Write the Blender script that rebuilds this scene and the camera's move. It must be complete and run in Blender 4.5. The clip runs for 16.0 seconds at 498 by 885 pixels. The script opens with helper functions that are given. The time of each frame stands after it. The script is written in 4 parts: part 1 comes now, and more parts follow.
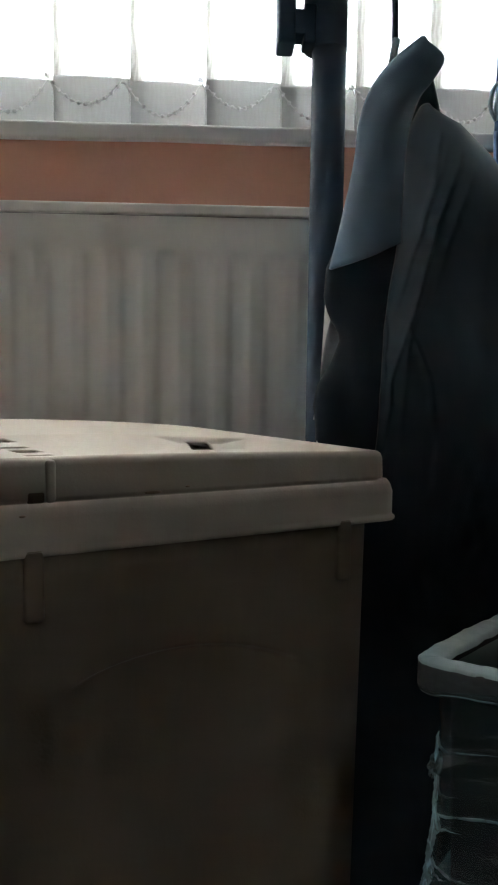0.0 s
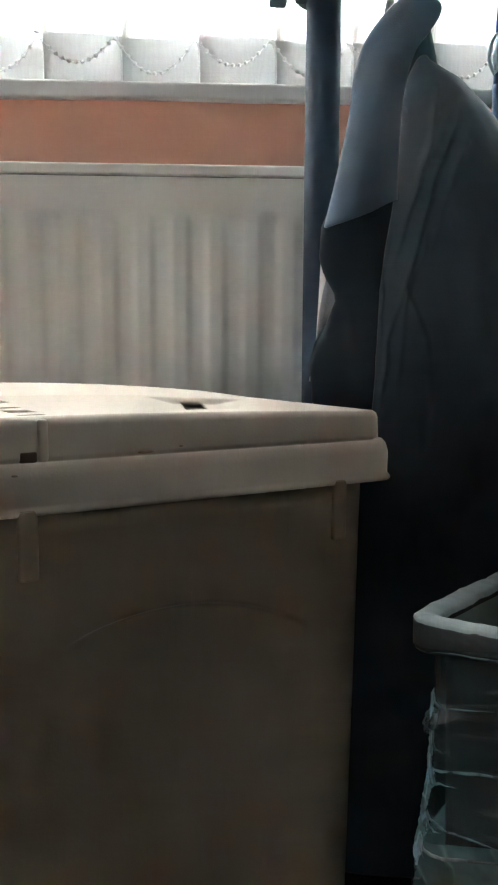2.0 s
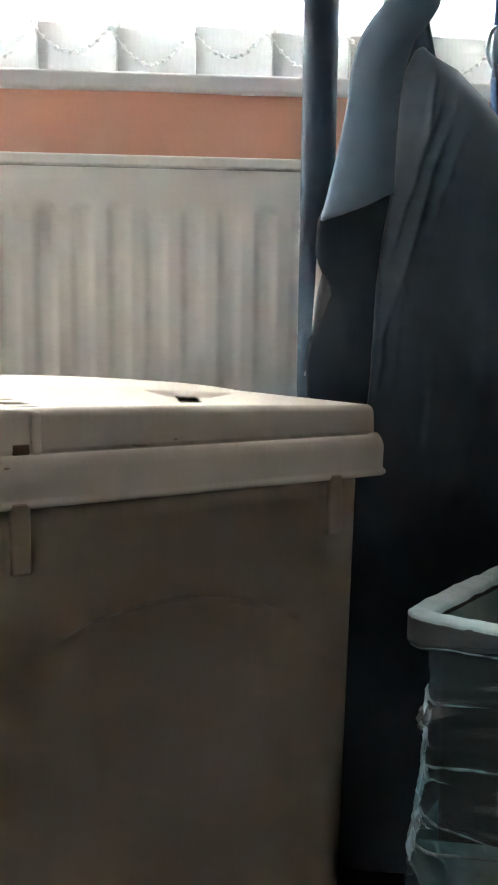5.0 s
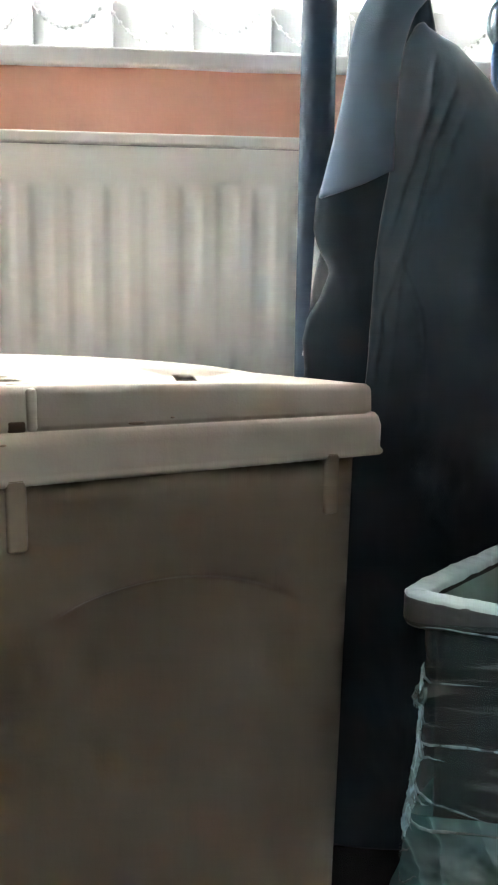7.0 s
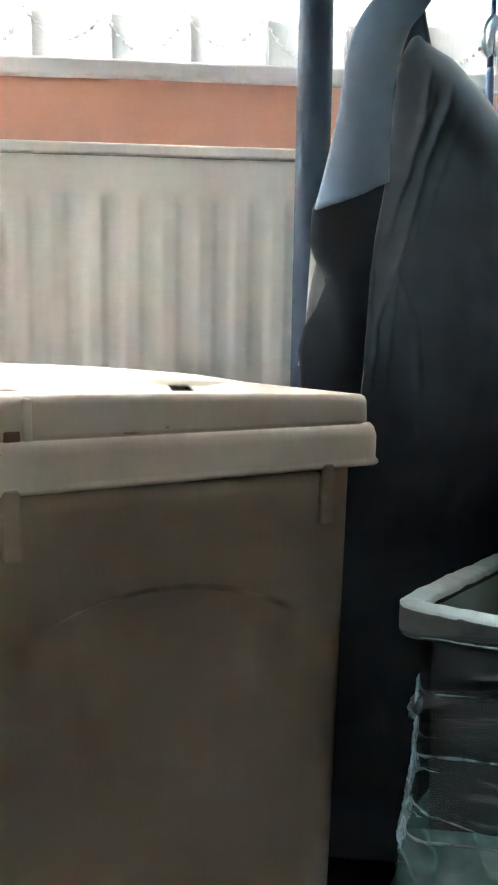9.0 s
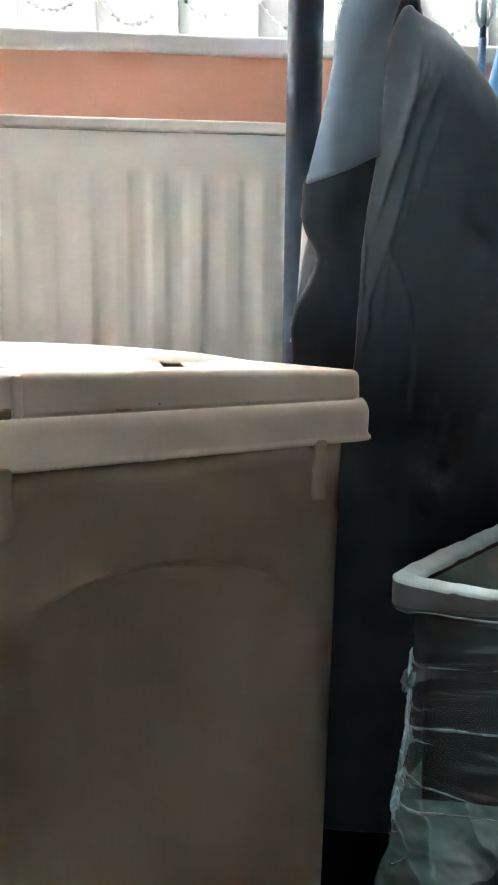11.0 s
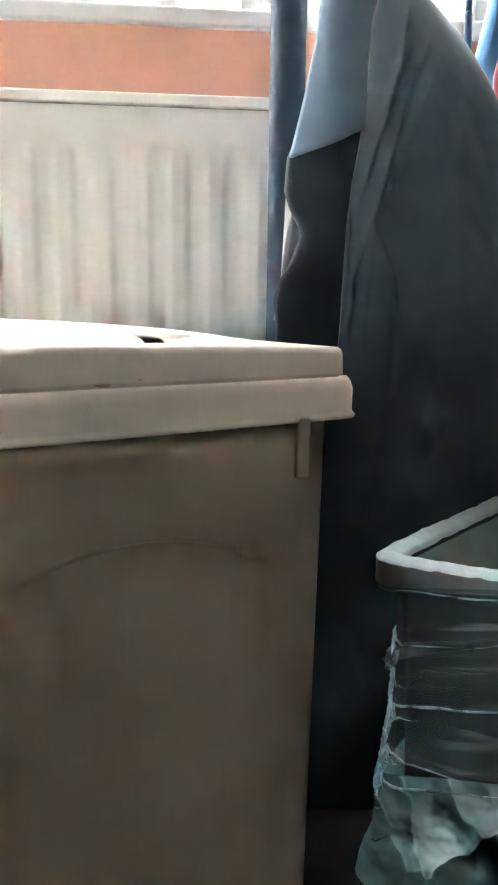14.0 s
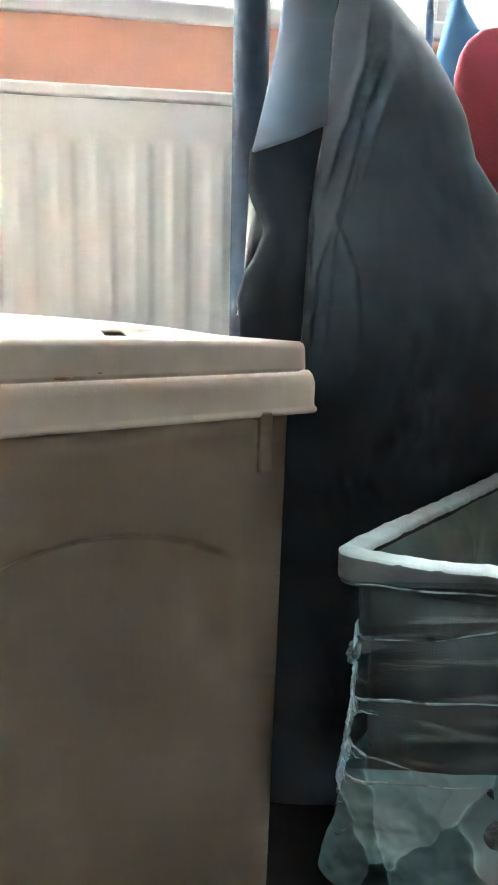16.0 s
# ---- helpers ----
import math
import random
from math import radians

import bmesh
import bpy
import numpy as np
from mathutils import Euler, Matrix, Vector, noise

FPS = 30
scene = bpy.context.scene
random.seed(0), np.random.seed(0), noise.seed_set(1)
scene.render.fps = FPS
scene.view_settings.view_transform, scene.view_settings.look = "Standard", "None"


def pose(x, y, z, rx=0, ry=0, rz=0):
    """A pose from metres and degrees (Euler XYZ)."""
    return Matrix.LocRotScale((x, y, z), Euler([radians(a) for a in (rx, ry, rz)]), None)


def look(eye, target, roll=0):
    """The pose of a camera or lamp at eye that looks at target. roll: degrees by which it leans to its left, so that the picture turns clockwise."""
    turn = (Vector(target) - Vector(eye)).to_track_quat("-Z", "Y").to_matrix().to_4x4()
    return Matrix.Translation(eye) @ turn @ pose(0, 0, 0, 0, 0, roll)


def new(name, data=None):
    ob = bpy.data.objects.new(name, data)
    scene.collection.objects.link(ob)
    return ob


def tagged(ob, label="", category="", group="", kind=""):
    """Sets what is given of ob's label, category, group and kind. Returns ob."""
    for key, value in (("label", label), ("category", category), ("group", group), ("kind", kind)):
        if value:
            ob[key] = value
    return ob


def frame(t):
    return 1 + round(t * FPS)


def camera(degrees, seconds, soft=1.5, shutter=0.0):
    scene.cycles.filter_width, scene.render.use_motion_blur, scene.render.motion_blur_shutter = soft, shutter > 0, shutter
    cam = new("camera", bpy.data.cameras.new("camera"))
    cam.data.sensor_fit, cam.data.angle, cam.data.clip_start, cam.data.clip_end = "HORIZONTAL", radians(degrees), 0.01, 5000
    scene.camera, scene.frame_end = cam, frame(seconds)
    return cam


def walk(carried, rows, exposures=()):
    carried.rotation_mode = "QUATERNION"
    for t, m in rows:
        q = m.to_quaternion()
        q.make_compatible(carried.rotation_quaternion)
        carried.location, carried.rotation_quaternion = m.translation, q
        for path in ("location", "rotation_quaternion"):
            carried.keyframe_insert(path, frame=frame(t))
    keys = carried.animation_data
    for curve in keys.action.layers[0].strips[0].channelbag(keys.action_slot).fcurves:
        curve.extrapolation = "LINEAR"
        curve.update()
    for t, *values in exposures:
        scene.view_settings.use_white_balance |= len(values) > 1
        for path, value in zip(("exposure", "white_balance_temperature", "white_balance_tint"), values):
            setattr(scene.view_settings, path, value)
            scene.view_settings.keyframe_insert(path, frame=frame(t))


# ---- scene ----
cam = camera(37.317, 16.0, soft=2.2)
walk(cam, [
    (0.0, pose(-0.0028, 0.0001, 0.4970, 85.537, -0.683, -2.690)),
    (0.5, pose(-0.0024, 0.0007, 0.4950, 85.300, -0.487, -3.289)),
    (1.0, pose(-0.0008, 0.0010, 0.4925, 84.521, 0.119, -3.252)),
    (1.5, pose(0.0005, 0.0005, 0.4920, 83.838, 0.133, -2.830)),
    (2.0, pose(0.0005, 0.0014, 0.4915, 83.206, -0.243, -2.707)),
    (2.5, pose(0.0004, 0.0017, 0.4901, 83.283, -0.282, -2.787)),
    (3.0, pose(-0.0011, 0.0039, 0.4886, 82.907, -0.764, -2.821)),
    (3.5, pose(-0.0003, 0.0047, 0.4903, 82.898, -0.587, -2.809)),
    (6.0, pose(-0.0007, 0.0047, 0.4897, 82.764, -0.760, -3.362)),
    (6.5, pose(-0.0007, 0.0057, 0.4878, 81.875, -0.701, -3.180)),
    (7.0, pose(0.0003, 0.0052, 0.4872, 81.659, -0.738, -3.327)),
    (7.5, pose(0.0005, 0.0054, 0.4873, 81.715, -0.926, -4.169)),
    (8.0, pose(0.0011, 0.0045, 0.4882, 82.623, -1.043, -3.610)),
    (10.5, pose(0.0012, 0.0058, 0.4865, 81.180, -0.601, -3.858)),
    (11.0, pose(0.0009, 0.0058, 0.4858, 80.810, -0.546, -4.213)),
    (11.5, pose(0.0017, 0.0058, 0.4851, 80.767, -0.585, -4.424)),
    (12.0, pose(0.0010, 0.0062, 0.4854, 80.880, -0.414, -4.824)),
    (12.5, pose(0.0022, 0.0069, 0.4837, 79.990, -0.457, -5.114)),
    (13.0, pose(0.0023, 0.0068, 0.4833, 80.133, -0.363, -4.479)),
    (13.5, pose(0.0028, 0.0076, 0.4830, 79.976, -0.352, -4.735)),
    (14.0, pose(0.0031, 0.0092, 0.4818, 79.575, -0.647, -5.292)),
    (14.5, pose(0.0043, 0.0092, 0.4809, 79.862, -0.817, -4.788)),
    (15.0, pose(0.0055, 0.0093, 0.4794, 79.126, -0.848, -5.936)),
    (15.5, pose(0.0049, 0.0098, 0.4795, 79.323, -0.844, -7.934)),
    (16.0, pose(0.0054, 0.0098, 0.4790, 79.561, -1.102, -7.862)),
], exposures=[
    (0.0, 0.08), (0.5, 0.3), (1.0, 0.6), (1.5, 0.82), (2.5, 1.1), (3.5, 1.25), (6.0, 1.6), (7.0, 1.87), (8.0, 1.85),
    (10.5, 1.92), (12.0, 2.08), (13.0, 2.15), (15.0, 2.42), (16.0, 2.46)])

# ---- world, daylight ----
world = bpy.data.worlds.new("world")
scene.world = world
world.use_nodes = True
wn = world.node_tree.nodes
wsky = wn.new("ShaderNodeTexSky")
wsky.sky_type, wsky.sun_disc = "NISHITA", False
wsky.sun_elevation, wsky.sun_rotation = radians(38), radians(25)
wn["Background"].inputs[1].default_value = 0.12
world.node_tree.links.new(wsky.outputs[0], wn["Background"].inputs[0])

sun = new("sun", bpy.data.lights.new("sun", "SUN"))
sun.data.energy, sun.data.angle, sun.data.color = 0.9, radians(20), (1.0, 0.96, 0.9)
sun.matrix_world = look((1.5, 4.0, 4.0), (0, 0.8, 0.9))

# sky light that stands in the window's opening, outside the blind
skylight = new("window_daylight", bpy.data.lights.new("window_daylight", "AREA"))
skylight.data.shape, skylight.data.size, skylight.data.size_y = "RECTANGLE", 1.45, 1.15
skylight.data.energy, skylight.data.color = 690.0, (0.80, 0.92, 1.0)
skylight.matrix_world = look((-0.02, 1.02, 1.42), (-0.02, 0.0, 1.30))


# ---- materials ----
def mat(name, base, second=None, rough=0.5, metal=0.0, scale=40.0, bump=0.1, grain=300.0, spec=0.5, stains=0.35):
    """A principled surface with two scales of variation and fine relief."""
    m = bpy.data.materials.new(name)
    m.use_nodes = True
    n, l = m.node_tree.nodes, m.node_tree.links
    p = n["Principled BSDF"]
    co = n.new("ShaderNodeTexCoord")
    big, fine, ramp, mix = n.new("ShaderNodeTexNoise"), n.new("ShaderNodeTexNoise"), n.new("ShaderNodeMapRange"), n.new("ShaderNodeMix")
    big.inputs["Scale"].default_value, big.inputs["Detail"].default_value = scale, 5
    fine.inputs["Scale"].default_value, fine.inputs["Detail"].default_value = grain, 3
    l.new(co.outputs["Object"], big.inputs["Vector"])
    l.new(co.outputs["Object"], fine.inputs["Vector"])
    ramp.inputs[1].default_value, ramp.inputs[2].default_value = 0.35, 0.7
    ramp.inputs[4].default_value = stains
    l.new(big.outputs[0], ramp.inputs[0])
    mix.data_type = "RGBA"
    second = second or tuple(c * 0.75 for c in base)
    mix.inputs[6].default_value, mix.inputs[7].default_value = (*base, 1), (*second, 1)
    l.new(ramp.outputs[0], mix.inputs[0])
    l.new(mix.outputs[2], p.inputs["Base Color"])
    rr = n.new("ShaderNodeMapRange")
    rr.inputs[3].default_value, rr.inputs[4].default_value = max(rough - 0.08, 0.02), min(rough + 0.1, 1)
    l.new(fine.outputs[0], rr.inputs[0])
    l.new(rr.outputs[0], p.inputs["Roughness"])
    p.inputs["Metallic"].default_value = metal
    p.inputs["Specular IOR Level"].default_value = spec
    if bump:
        b = n.new("ShaderNodeBump")
        b.inputs["Strength"].default_value, b.inputs["Distance"].default_value = bump, 0.001
        l.new(fine.outputs[0], b.inputs["Height"])
        l.new(b.outputs[0], p.inputs["Normal"])
    return m


def cloth(name, base, second, weave=900.0, sheen=0.3, rough=0.85, bump=0.35):
    m = mat(name, base, second, rough=rough, scale=14, bump=bump, grain=weave, spec=0.25, stains=0.6)
    p = m.node_tree.nodes["Principled BSDF"]
    p.inputs["Sheen Weight"].default_value = sheen
    p.inputs["Sheen Roughness"].default_value = 0.45
    return m


def vane_fabric(name="blind_fabric", light=(0.86, 0.85, 0.83), dark=(0.70, 0.68, 0.65), through_light=0.42, weave=0.0):
    m = bpy.data.materials.new(name)
    m.use_nodes = True
    n, l = m.node_tree.nodes, m.node_tree.links
    out = n["Material Output"]
    co, mp, wv, nz = n.new("ShaderNodeTexCoord"), n.new("ShaderNodeMapping"), n.new("ShaderNodeTexWave"), n.new("ShaderNodeTexNoise")
    mp.inputs["Scale"].default_value = (1, 1, 0.35)
    wv.inputs["Scale"].default_value, wv.inputs["Distortion"].default_value, wv.inputs["Detail"].default_value = 60, 14, 2
    nz.inputs["Scale"].default_value = 500
    l.new(co.outputs["Object"], mp.inputs["Vector"])
    l.new(mp.outputs[0], wv.inputs["Vector"])
    l.new(co.outputs["Object"], nz.inputs["Vector"])
    mix = n.new("ShaderNodeMix")
    mix.data_type = "RGBA"
    mix.inputs[6].default_value, mix.inputs[7].default_value = (*light, 1), (*dark, 1)
    l.new(wv.outputs[0], mix.inputs[0])
    d, t, ms = n.new("ShaderNodeBsdfDiffuse"), n.new("ShaderNodeBsdfTranslucent"), n.new("ShaderNodeMixShader")
    ms.inputs[0].default_value = through_light
    b = n.new("ShaderNodeBump")
    b.inputs["Strength"].default_value, b.inputs["Distance"].default_value = 0.3, 0.0006
    l.new(nz.outputs[0], b.inputs["Height"])
    for s in (d, t):
        l.new(mix.outputs[2], s.inputs["Color"])
        l.new(b.outputs[0], s.inputs["Normal"])
    l.new(d.outputs[0], ms.inputs[1])
    l.new(t.outputs[0], ms.inputs[2])
    tr, m2 = n.new("ShaderNodeBsdfTransparent"), n.new("ShaderNodeMixShader")
    m2.inputs[0].default_value = weave
    l.new(ms.outputs[0], m2.inputs[1])
    l.new(tr.outputs[0], m2.inputs[2])
    l.new(m2.outputs[0], out.inputs["Surface"])
    return m


def thin_plastic(name, tint, see=0.35, milk=0.35, stretch=(1, 1, 1), cells=24.0, line=0.4, patch=9.0, facets=False):
    """Thin crumpled polythene: part clear, part milky, whiter along its creases, with gloss."""
    m = bpy.data.materials.new(name)
    m.use_nodes = True
    n, l = m.node_tree.nodes, m.node_tree.links
    out = n["Material Output"]
    co, mp, nz = n.new("ShaderNodeTexCoord"), n.new("ShaderNodeMapping"), n.new("ShaderNodeTexNoise")
    mp.inputs["Scale"].default_value = stretch
    nz.inputs["Scale"].default_value, nz.inputs["Detail"].default_value = patch, 4
    ridge, off, away = n.new("ShaderNodeTexNoise"), n.new("ShaderNodeMath"), n.new("ShaderNodeMath")
    ridge.inputs["Scale"].default_value, ridge.inputs["Detail"].default_value, ridge.inputs["Distortion"].default_value = cells, 2.5, 0.4
    off.operation, away.operation = "SUBTRACT", "ABSOLUTE"
    off.inputs[1].default_value = 0.5
    l.new(co.outputs["Object"], mp.inputs["Vector"])
    l.new(mp.outputs[0], ridge.inputs["Vector"])
    l.new(co.outputs["Object"], nz.inputs["Vector"])
    l.new(ridge.outputs[0], off.inputs[0])
    l.new(off.outputs[0], away.inputs[0])
    crease, cloud, total = n.new("ShaderNodeMapRange"), n.new("ShaderNodeMapRange"), n.new("ShaderNodeMath")
    crease.inputs[1].default_value, crease.inputs[2].default_value = 0.0, 0.035
    crease.inputs[3].default_value, crease.inputs[4].default_value = line, 0.0
    l.new(away.outputs[0], crease.inputs[0])
    cloud.inputs[1].default_value, cloud.inputs[2].default_value = 0.36, 0.64
    cloud.inputs[3].default_value, cloud.inputs[4].default_value = see + milk, see
    l.new(nz.outputs[0], cloud.inputs[0])
    total.operation, total.use_clamp = "SUBTRACT", True
    l.new(cloud.outputs[0], total.inputs[0])
    l.new(crease.outputs[0], total.inputs[1])
    b = n.new("ShaderNodeBump")
    b.inputs["Strength"].default_value, b.inputs["Distance"].default_value = 0.6, 0.006
    l.new(away.outputs[0], b.inputs["Height"])
    if facets:
        # crumpled into flat facets that meet in short straight creases
        warp, vor, edge, few, gate = n.new("ShaderNodeMix"), n.new("ShaderNodeTexVoronoi"), n.new("ShaderNodeTexVoronoi"), n.new("ShaderNodeMapRange"), n.new("ShaderNodeMath")
        warp.data_type = "VECTOR"
        warp.inputs[0].default_value = 0.06
        l.new(mp.outputs[0], warp.inputs[4])
        l.new(nz.outputs["Color"], warp.inputs[5])
        edge.feature = "DISTANCE_TO_EDGE"
        for v in (vor, edge):
            v.inputs["Scale"].default_value = cells
            l.new(warp.outputs[1], v.inputs["Vector"])
        crease.inputs[2].default_value = 0.06
        l.new(edge.outputs["Distance"], crease.inputs[0])
        few.inputs[1].default_value, few.inputs[2].default_value = 0.46, 0.56
        l.new(ridge.outputs[0], few.inputs[0])
        gate.operation = "MULTIPLY"
        l.new(crease.outputs[0], gate.inputs[0])
        l.new(few.outputs[0], gate.inputs[1])
        l.new(gate.outputs[0], total.inputs[1])
        cloud.inputs[1].default_value, cloud.inputs[2].default_value = 0.25, 0.75
        b.inputs["Strength"].default_value, b.inputs["Distance"].default_value = 0.9, 0.03
        l.new(vor.outputs["Distance"], b.inputs["Height"])
    g, tr, tl, df = (n.new("ShaderNodeBsdf" + k) for k in ("Glossy", "Transparent", "Translucent", "Diffuse"))
    g.inputs["Roughness"].default_value = 0.25
    g.inputs["Color"].default_value = (0.9, 0.95, 0.95, 1)
    tr.inputs["Color"].default_value = (*[0.6 + 0.35 * c for c in tint], 1)
    tl.inputs["Color"].default_value = df.inputs["Color"].default_value = (*tint, 1)
    for q in (g, tl, df):
        l.new(b.outputs[0], q.inputs["Normal"])
    m1, m2, m3 = (n.new("ShaderNodeMixShader") for _ in range(3))
    m1.inputs[0].default_value = 0.5
    l.new(tl.outputs[0], m1.inputs[1])
    l.new(df.outputs[0], m1.inputs[2])
    l.new(total.outputs[0], m2.inputs[0])
    l.new(m1.outputs[0], m2.inputs[1])
    l.new(tr.outputs[0], m2.inputs[2])
    m3.inputs[0].default_value = 0.12
    l.new(m2.outputs[0], m3.inputs[1])
    l.new(g.outputs[0], m3.inputs[2])
    l.new(m3.outputs[0], out.inputs["Surface"])
    return m


def pane_glass():
    m = bpy.data.materials.new("window_glass")
    m.use_nodes = True
    p = m.node_tree.nodes["Principled BSDF"]
    p.inputs["Transmission Weight"].default_value, p.inputs["Roughness"].default_value, p.inputs["IOR"].default_value = 1.0, 0.02, 1.45
    return m


M_WALL = mat("terracotta_wall_paint", (0.64, 0.325, 0.225), (0.58, 0.285, 0.20), rough=0.7, scale=6, bump=0.25, grain=160, stains=0.5)
# near black for the unseen east wall, to keep bounce off the tote's corner
M_LIGHT_BLOCK = mat("light_block_wall", (0.045, 0.034, 0.029), (0.036, 0.027, 0.023), rough=0.8, scale=4, bump=0.2, grain=150, stains=0.4)
M_PALE = mat("pale_wall_paint", (0.78, 0.78, 0.775), (0.72, 0.72, 0.715), rough=0.8, scale=4, bump=0.2, grain=150, stains=0.4)
M_CEIL = mat("white_ceiling_paint", (0.82, 0.82, 0.80), rough=0.9, scale=3, bump=0.2, grain=120, stains=0.2)
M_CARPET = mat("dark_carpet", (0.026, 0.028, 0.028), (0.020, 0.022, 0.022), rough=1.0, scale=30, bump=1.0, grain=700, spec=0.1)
M_SILL = mat("gloss_white_sill", (0.74, 0.73, 0.72), (0.62, 0.60, 0.59), rough=0.35, scale=9, bump=0.12, grain=60, stains=0.4)
M_RAD = mat("radiator_enamel", (0.78, 0.755, 0.71), (0.74, 0.71, 0.66), rough=0.42, scale=5, bump=0.05, grain=90, stains=0.35)
M_SEAM = mat("radiator_seam", (0.18, 0.17, 0.16), rough=0.7, scale=20)
M_FRAME = mat("upvc_frame", (0.78, 0.78, 0.78), rough=0.35, scale=8, bump=0.03, stains=0.2)
M_VANE = vane_fabric(through_light=0.36)
M_BEAD = vane_fabric("clear_white_beads", (0.95, 0.95, 0.95), (0.92, 0.92, 0.92), 0.6)
M_HEM = vane_fabric("doubled_blind_fabric", (0.70, 0.70, 0.70), (0.68, 0.675, 0.675), 0.45)
M_GLASS = pane_glass()
M_TOTE = mat("taupe_tote_plastic", (0.205, 0.155, 0.106), (0.182, 0.136, 0.092), rough=0.52, scale=11, bump=0.07, grain=650, stains=0.22)
M_LID = mat("cream_lid_plastic", (0.51, 0.445, 0.37), (0.465, 0.395, 0.32), rough=0.36, scale=30, bump=0.08, grain=700, stains=0.5)
M_SCUFF = mat("brown_scuff", (0.15, 0.095, 0.065), rough=0.7, scale=60)
M_RUST = mat("reddish_scuff", (0.33, 0.235, 0.175), rough=0.6, scale=90)
M_POST = mat("blue_black_powder_coat", (0.021, 0.043, 0.070), (0.017, 0.036, 0.060), spec=0.25, rough=0.62, scale=25, bump=0.15, grain=500, stains=0.5)
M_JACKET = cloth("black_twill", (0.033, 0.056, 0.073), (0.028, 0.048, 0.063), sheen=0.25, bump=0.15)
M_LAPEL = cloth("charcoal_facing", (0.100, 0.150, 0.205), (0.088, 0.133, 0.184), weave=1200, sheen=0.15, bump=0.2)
# jacket front: darker than the sleeve, the lapel's shade put into its colour
M_FRONT_SHADED = cloth("shaded_front_cloth", (0.011, 0.022, 0.031), (0.009, 0.018, 0.026), sheen=0.08, bump=0.15)
M_LINING = cloth("grey_lining", (0.26, 0.28, 0.30), (0.20, 0.22, 0.24))
M_SLIVER = cloth("white_light_sliver", (0.8, 0.8, 0.78), (0.7, 0.7, 0.68))
M_BLUE = cloth("blue_cotton", (0.065, 0.19, 0.33), (0.05, 0.15, 0.27))
M_BLUEH = mat("blue_hanger_plastic", (0.06, 0.14, 0.30), rough=0.35, scale=30, bump=0.02)
M_RED = cloth("red_fleece", (0.24, 0.030, 0.040), (0.19, 0.022, 0.030), weave=500, sheen=0.5)
M_CLEAR = mat("frosted_clip", (0.58, 0.74, 0.82), rough=0.25, scale=40, bump=0.0)
M_BIN = mat("black_bin_plastic", (0.02, 0.022, 0.022), rough=0.65, scale=30, bump=0.15, spec=0.2)
M_BAG = thin_plastic("teal_bin_liner", (0.30, 0.54, 0.55), see=0.40, milk=0.28, stretch=(1, 1, 0.7), cells=30.0, line=0.30, patch=11.0, facets=True)
M_BAGWRAP = thin_plastic("taut_liner", (0.22, 0.42, 0.42), see=0.68, milk=0.18, stretch=(0.12, 0.12, 1.0), cells=30.0, line=0.10, patch=20.0)
M_BAGFOLD = thin_plastic("gathered_liner", (0.62, 0.84, 0.88), see=0.50, milk=0.36, line=0.3, patch=60.0)
M_BAGPLEAT = thin_plastic("pleated_liner", (0.58, 0.86, 0.92), see=0.10, milk=0.46, stretch=(1.0, 1.0, 0.22), cells=90.0, line=0.55, patch=45.0)
# one film in two tones: rim side as in shade, top as lit
M_BAGRIM_SHADED = mat("shaded_rim_liner", (0.070, 0.080, 0.078), (0.045, 0.055, 0.053), spec=0.6, rough=0.42, scale=35, bump=0.8, grain=130, stains=0.8)
M_BAGTOP_LIT = mat("lit_rim_liner", (0.44, 0.54, 0.55), (0.32, 0.42, 0.43), spec=0.7, rough=0.40, scale=60, bump=0.8, grain=150, stains=0.6)
M_BAGIN = thin_plastic("inner_liner", (0.30, 0.38, 0.35), see=0.1, milk=0.2, line=0.0, patch=14.0)


# ---- building helpers ----
def part(name, bm, material, parent=None, label="", smooth=True):
    me = bpy.data.meshes.new(name)
    bm.normal_update()
    bm.to_mesh(me)
    bm.free()
    me.materials.append(material)
    if smooth:
        me.shade_smooth()
    ob = new(name, me)
    if parent is not None:
        ob.parent = parent
    if label:
        tagged(ob, label)
    return ob


def box(bm, x0, x1, y0, y1, z0, z1, bevel=0.0, segs=2):
    made = bmesh.ops.create_cube(bm, size=1.0, matrix=Matrix.LocRotScale(((x0 + x1) / 2, (y0 + y1) / 2, (z0 + z1) / 2), None, (abs(x1 - x0), abs(y1 - y0), abs(z1 - z0))))
    if bevel:
        edges = {e for v in made["verts"] for e in v.link_edges}
        bmesh.ops.bevel(bm, geom=list(edges), offset=bevel, segments=segs, affect="EDGES", profile=0.5)
    return bm


def boxed(name, dims, material, parent=None, bevel=0.0, label="", smooth=False):
    return part(name, box(bmesh.new(), *dims, bevel=bevel), material, parent, label, smooth=smooth)


def loft(rings, closed=True, cap_start=False, cap_end=False):
    """Skin rings of equal length into one surface."""
    bm = bmesh.new()
    rows = [[bm.verts.new(p) for p in ring] for ring in rings]
    n = len(rows[0])
    for a, b in zip(rows, rows[1:]):
        for i in range(n if closed else n - 1):
            j = (i + 1) % n
            bm.faces.new((a[i], a[j], b[j], b[i]))
    if cap_start:
        bm.faces.new(list(reversed(rows[0])))
    if cap_end:
        bm.faces.new(rows[-1])
    bmesh.ops.recalc_face_normals(bm, faces=bm.faces)
    return bm


